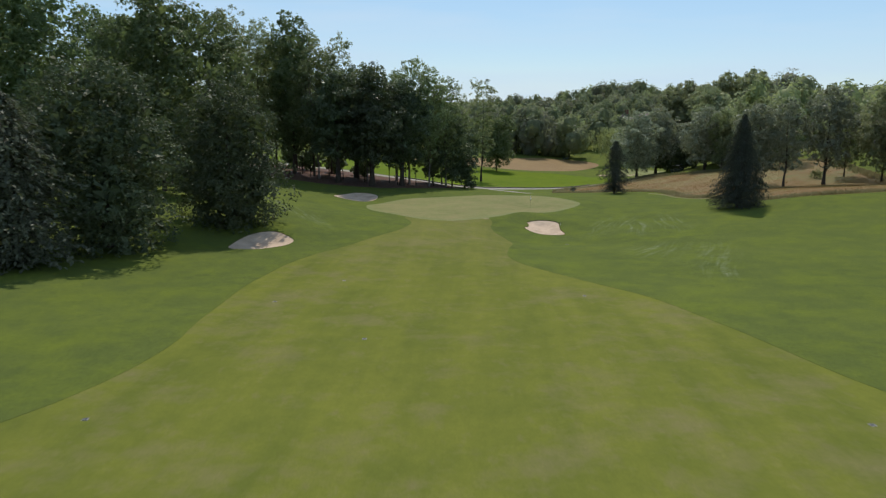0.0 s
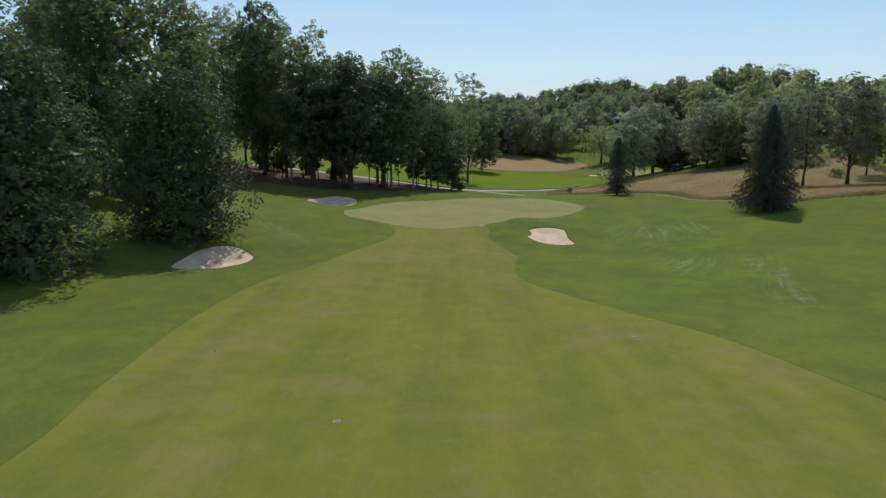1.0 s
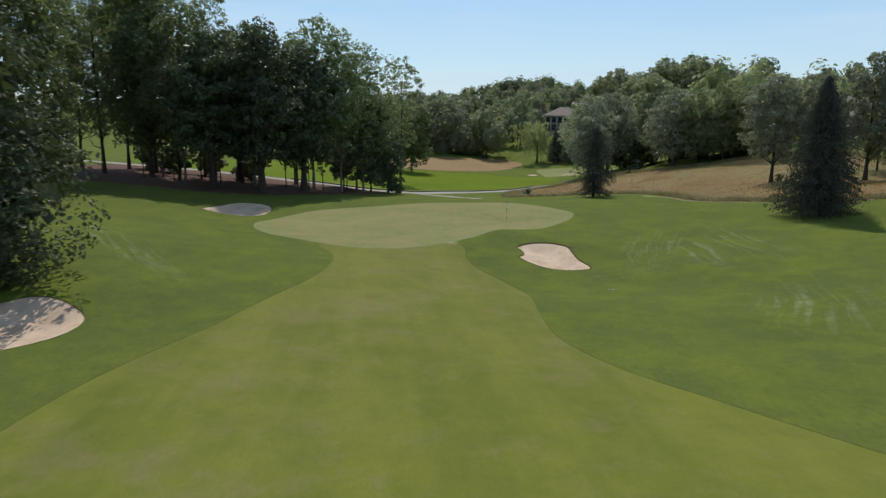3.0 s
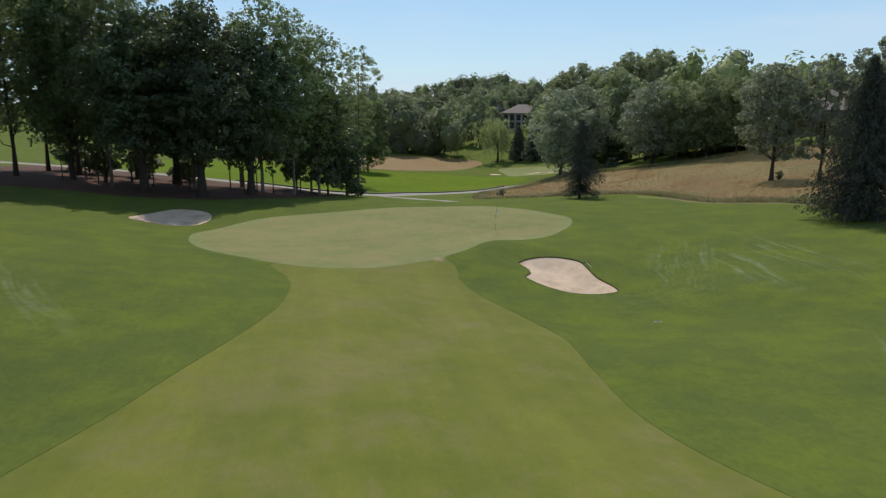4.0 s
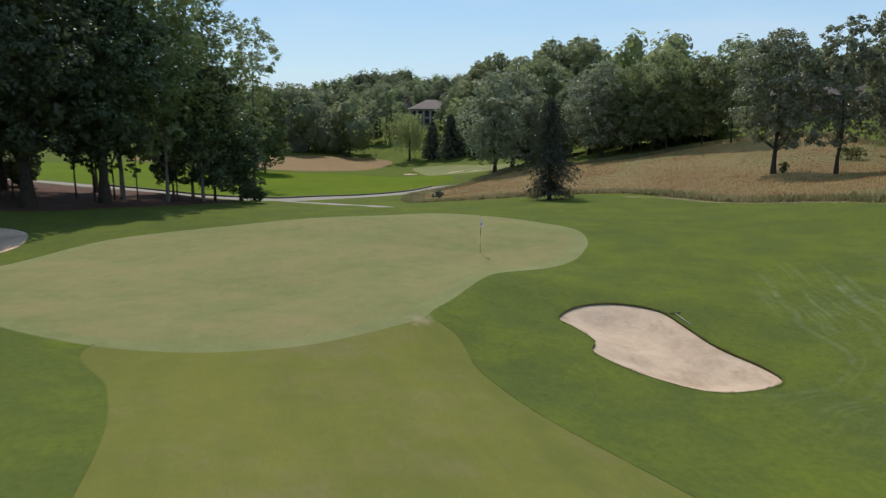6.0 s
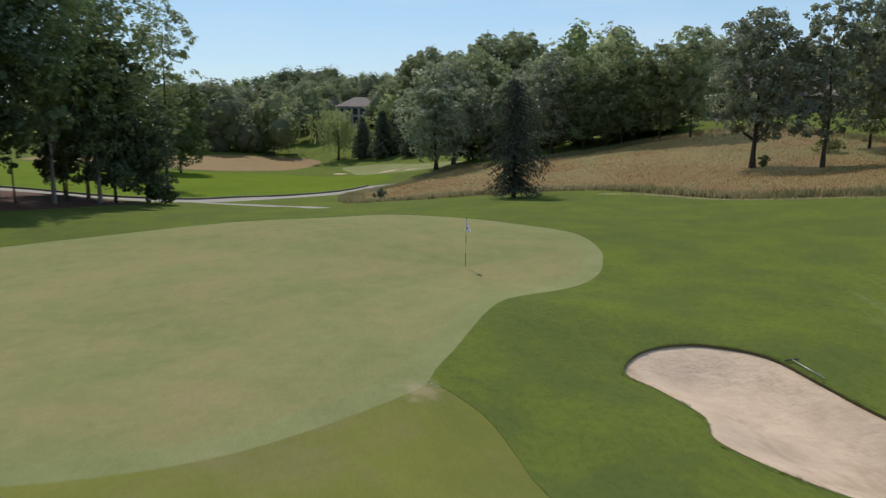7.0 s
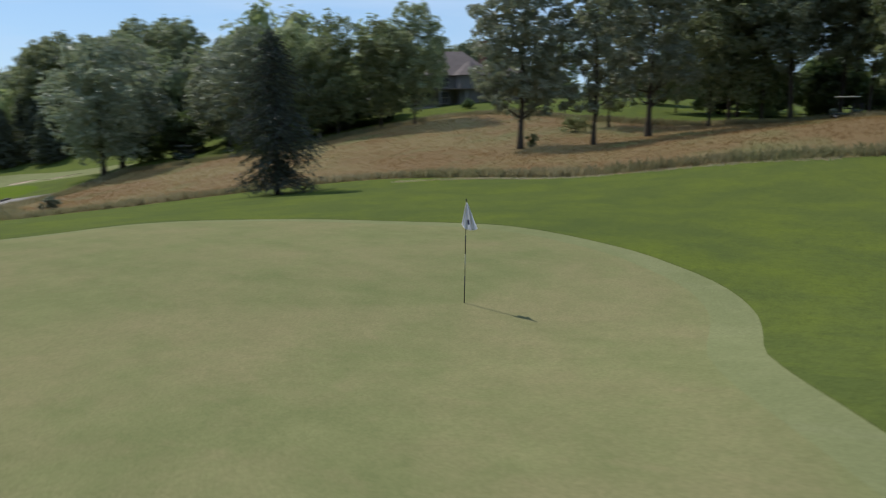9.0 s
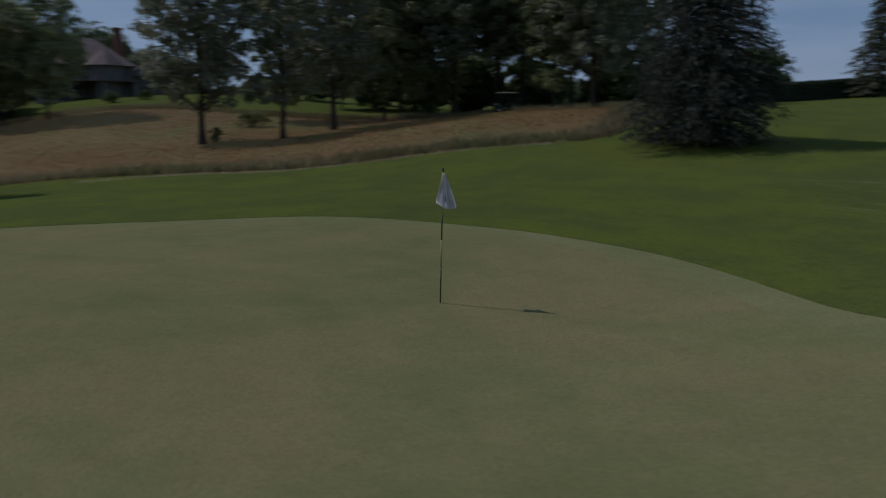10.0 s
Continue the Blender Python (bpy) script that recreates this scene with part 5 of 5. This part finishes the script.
def hedge(a, b, h, w, seed):
    rng = np.random.default_rng(seed)
    (ax, ay), (bx, by) = a, b
    ob = thing("hedge", pose(0, 0, 0), "long clipped dark hedge along the hilltop", "hedge")
    n = 7000
    t = rng.random(n)
    d = unit(np.array([bx - ax, by - ay]))
    s = np.array([-d[1], d[0]])
    x = ax + (bx - ax) * t
    y = ay + (by - ay) * t
    off, up = rng.uniform(-w / 2, w / 2, n), rng.uniform(0.02, 1, n)
    face = rng.random(n)
    off = np.where(face < 0.7, np.sign(off) * w / 2, off)
    up = np.where(face >= 0.7, 1.0, up)
    p = np.column_stack([x + s[0] * off, y + s[1] * off, land(x, y) + up * h]) + rng.normal(0, 0.05, (n, 3))
    nn = unit(rng.normal(size=(n, 3)) + np.column_stack([s[0] * off, s[1] * off, up * 0.8]))
    sheet("foliage", leaf_quads(p, nn, rng.uniform(0.25, 0.45, n), rng, 0.7), quad_faces(n), HEDGE, ob, smooth=False)
    k = np.linspace(0, 1, 60)
    cx, cy = ax + (bx - ax) * k, ay + (by - ay) * k
    cz = land(cx, cy)
    ring = [(-w / 2 + 0.1, 0.05), (-w / 2 + 0.1, h - 0.1), (w / 2 - 0.1, h - 0.1), (w / 2 - 0.1, 0.05)]
    v = np.array([[(x0 + s[0] * o, y0 + s[1] * o, z0 + u) for o, u in ring] for x0, y0, z0 in zip(cx, cy, cz)]).reshape(-1, 3)
    f = [(i * 4 + j, i * 4 + (j + 1) % 4, i * 4 + 4 + (j + 1) % 4, i * 4 + 4 + j) for i in range(59) for j in range(4)]
    sheet("core", v, np.array(f), HEDGE, ob, smooth=False)


hedge((76, -17), (92, -62), 2.0, 1.6, 81)


# ---- houses ----
def window(parent, x, y, z, w, h, normal, arch=False):
    """A window on a wall that faces along +x/-x or +y/-y."""
    nx_, ny_ = normal

    def slab(u0, u1, z0, z1, d0, d1):
        b = bmesh.new()
        if ny_:
            return box(b, x + u0, y + min(ny_ * d0, ny_ * d1), z0, x + u1, y + max(ny_ * d0, ny_ * d1), z1)
        return box(b, x + min(nx_ * d0, nx_ * d1), y + u0, z0, x + max(nx_ * d0, nx_ * d1), y + u1, z1)
    t = 0.12
    win = part("window", slab(-w / 2, w / 2, z, z + h, 0.0, 0.05), GLASS, parent, "dark glass window in a pale frame")
    for u0, u1, z0, z1, d1, kind in ((-w / 2 - t, -w / 2, z - t, z + h + t, 0.12, "frame"), (w / 2, w / 2 + t, z - t, z + h + t, 0.12, "frame"), (-w / 2, w / 2, z + h, z + h + t, 0.12, "frame"),
                                     (-w / 2, w / 2, z - t, z, 0.16, "sill"), (-0.04, 0.04, z, z + h, 0.09, "bar"), (-w / 2, -0.04, z + h * 0.5 - 0.04, z + h * 0.5 + 0.04, 0.09, "bar"),
                                     (0.04, w / 2, z + h * 0.5 - 0.04, z + h * 0.5 + 0.04, 0.09, "bar")):
        part(kind, slab(u0, u1, z0, z1, 0.03 if kind == "bar" else 0.0, d1), GREY_TRIM, win, "pale " + kind)


def hip_roof(bm, x0, y0, x1, y1, z, rise, over=0.6):
    x0, y0, x1, y1 = x0 - over, y0 - over, x1 + over, y1 + over
    if x1 - x0 >= y1 - y0:
        k = (y1 - y0) / 2
        ridge = [(x0 + k, (y0 + y1) / 2), (x1 - k, (y0 + y1) / 2)]
    else:
        k = (x1 - x0) / 2
        ridge = [((x0 + x1) / 2, y0 + k), ((x0 + x1) / 2, y1 - k)]
    b = [bm.verts.new(p) for p in ((x0, y0, z), (x1, y0, z), (x1, y1, z), (x0, y1, z))]
    u = [bm.verts.new((*p, z + rise)) for p in ridge]
    if x1 - x0 >= y1 - y0:
        faces = ((b[0], b[1], u[1], u[0]), (b[1], b[2], u[1]), (b[2], b[3], u[0], u[1]), (b[3], b[0], u[0]))
    else:
        faces = ((b[0], b[1], u[0]), (b[1], b[2], u[1], u[0]), (b[2], b[3], u[1]), (b[3], b[0], u[0], u[1]))
    for f in faces:
        bm.faces.new(f)
    bm.faces.new(b[::-1])


def mansion(place):
    """A two-storey stone house with a pillared terrace front, facing -y."""
    ob = thing("mansion", place, "large stone mansion with pale columns and hipped roof", "house")
    part("wall", box(bmesh.new(), -9, 0, -3, 9, 12, 7.4), STONE_WALL, ob)
    part("wall", box(bmesh.new(), -13.5, 2.5, -3, -9, 12, 8.6), STONE_WALL, ob, "stone side tower")
    bm = bmesh.new()
    hip_roof(bm, -9, -1.6, 9, 12, 7.45, 3.8)
    r = part("roof", bm, ROOF, ob, "brown hipped roof")
    bm = bmesh.new()
    hip_roof(bm, -13.5, 2.5, -9, 12, 8.65, 2.4)
    part("roof", bm, ROOF, ob, "brown hipped roof")
    part("chimney", box(box(bmesh.new(), -10.8, 5, 6, -9.4, 6.6, 12.6, 0.05), -10.95, 4.85, 12.3, -9.25, 6.75, 12.6), BRICK, r, "brick chimney")
    part("chimney", box(box(bmesh.new(), 6.4, 6, 8, 7.8, 7.6, 12.2, 0.05), 6.25, 5.85, 11.9, 7.95, 7.75, 12.2), BRICK, r, "brick chimney")
    for x in (-7.2, -4.3, -1.45, 1.45, 4.3, 7.2):
        for z, h in ((0.6, 2.6), (4.3, 2.2)):
            window(ob, x, 0, z, 1.7, h, (0, -1))
    for x in (-8.6, -5.75, -2.85, 0, 2.85, 5.75, 8.6):
        bm = rod(bmesh.new(), (x, -1.2, -0.2), (x, -1.2, 6.5), 0.34, 0.28, 14)
        box(bm, x - 0.34, -1.54, -0.3, x + 0.34, -0.86, -0.05, 0.03)
        box(bm, x - 0.42, -1.62, 6.4, x + 0.42, -0.78, 6.7, 0.03)
        part("column", bm, PALE_TRIM, ob, "white column", True)
    part("entablature", box(bmesh.new(), -9.2, -1.7, 6.7, 9.2, 0.0, 7.4, 0.04), GREY_TRIM, ob, "pale stone beam over the columns")
    part("terrace", box(bmesh.new(), -10, -3.2, -3, 10, 0.0, -0.25, 0.05), STONE_WALL, ob, "stone terrace")


mansion(pose(84, 268, 0.2, 0, 0, -22))


def brown_house(place):
    """A house with a steep brown roof and a brick chimney on the rise behind the meadow."""
    ob = thing("house", place, "grey stucco house with brown roof and brick chimney", "house")
    part("wall", box(bmesh.new(), -6, 0, -1.5, 6, 9, 4.6), STUCCO, ob)
    part("wall", box(bmesh.new(), 6, 2, -1.5, 13, 9, 3.4), STUCCO, ob, "lower grey wing")
    bm = bmesh.new()
    hip_roof(bm, -6, 0, 6, 9, 4.65, 4.0)
    r = part("roof", bm, ROOF, ob, "brown hipped roof")
    bm = bmesh.new()
    hip_roof(bm, 6, 2, 13, 9, 3.45, 3.2)
    part("roof", bm, ROOF, ob, "brown hipped roof")
    part("chimney", box(box(bmesh.new(), 4.2, 3.6, 4.0, 5.3, 4.8, 10.2, 0.04), 4.05, 3.45, 9.9, 5.45, 4.95, 10.2), BRICK, r, "brick chimney")
    for x in (-4.2, -1.4, 1.4, 4.2):
        window(ob, x, 0, 0.4, 1.3, 1.7, (0, -1))
        window(ob, x, 0, 2.9, 1.2, 1.3, (0, -1))
    for x in (8.0, 10.8):
        window(ob, x, 2, 0.4, 1.4, 1.7, (0, -1))
    part("porch", box(bmesh.new(), -6.4, -3.2, -1.5, 6.4, 0, -0.2, 0.05), STONE_WALL, ob, "stone terrace")
    bm = bmesh.new()
    bmesh.ops.create_cone(bm, cap_ends=True, segments=8, radius1=2.3, radius2=2.3, depth=6.1, matrix=Matrix.Translation((2.6, -0.4, 1.55)))
    part("bay", bm, STUCCO, ob, "grey rounded bay")
    bm = bmesh.new()
    bmesh.ops.create_cone(bm, cap_ends=True, segments=8, radius1=2.8, radius2=0.05, depth=2.4, matrix=Matrix.Translation((2.6, -0.4, 5.8)))
    part("bay_roof", bm, ROOF, ob, "conical brown roof over the bay")
    for x in (-6.0, -2.0, 2.0, 6.0):
        part("post", box(bmesh.new(), x - 0.12, -3.0, -0.2, x + 0.12, -2.76, 2.4), GREY_TRIM, ob, "pale porch post")
    part("porch_roof", box(bmesh.new(), -6.4, -3.2, 2.4, 6.4, 0, 2.6, 0.03), ROOF, ob)


brown_house(at(83, 64.5, -52, 0.2))


def shrub(kind, x, y, h, w, seed, label, leaf):
    rng = np.random.default_rng(seed)
    ob = thing(kind, at(x, y), label, "shrub", "shrubs")
    v, f, _c = crown_mesh(h, w, 0.05, rng, 9, 900, 0.05 + 0.045 * w, 0, 0.2, 0.4)
    sheet("foliage", v, f, leaf, ob, smooth=False)
    stems = [tube([(0, 0, -0.1), (math.cos(a) * w * 0.12, math.sin(a) * w * 0.12, h * 0.5)], [0.05, 0.02], 5) for a in (0, 2.1, 4.2)]
    sv, sf = join(stems)
    sheet("stems", sv, sf, BARK, ob)


shrub("shrub", 58.5, 29.5, 1.6, 3.0, 91, "light green shrub at the meadow's edge", LEAF_WILLOW)
shrub("shrub", 46.9, 27.6, 1.3, 1.2, 92, "leafy sprouts at a tree's foot", LEAF_GROVE)
shrub("shrub", -9.0, 47.5, 1.8, 3.6, 93, "dark shrub at the grove's end", LEAF_MAPLE)
shrub("shrub", 15.0, 52.0, 1.2, 1.8, 94, "grey-green shrub in the dry grass", LEAF_SILVER)
shrub("shrub", 74.0, 55.0, 1.4, 2.2, 95, "clipped shrub below the house", LEAF_MAPLE)
shrub("shrub", 77.0, 52.0, 1.2, 2.0, 96, "clipped shrub below the house", LEAF_MAPLE)
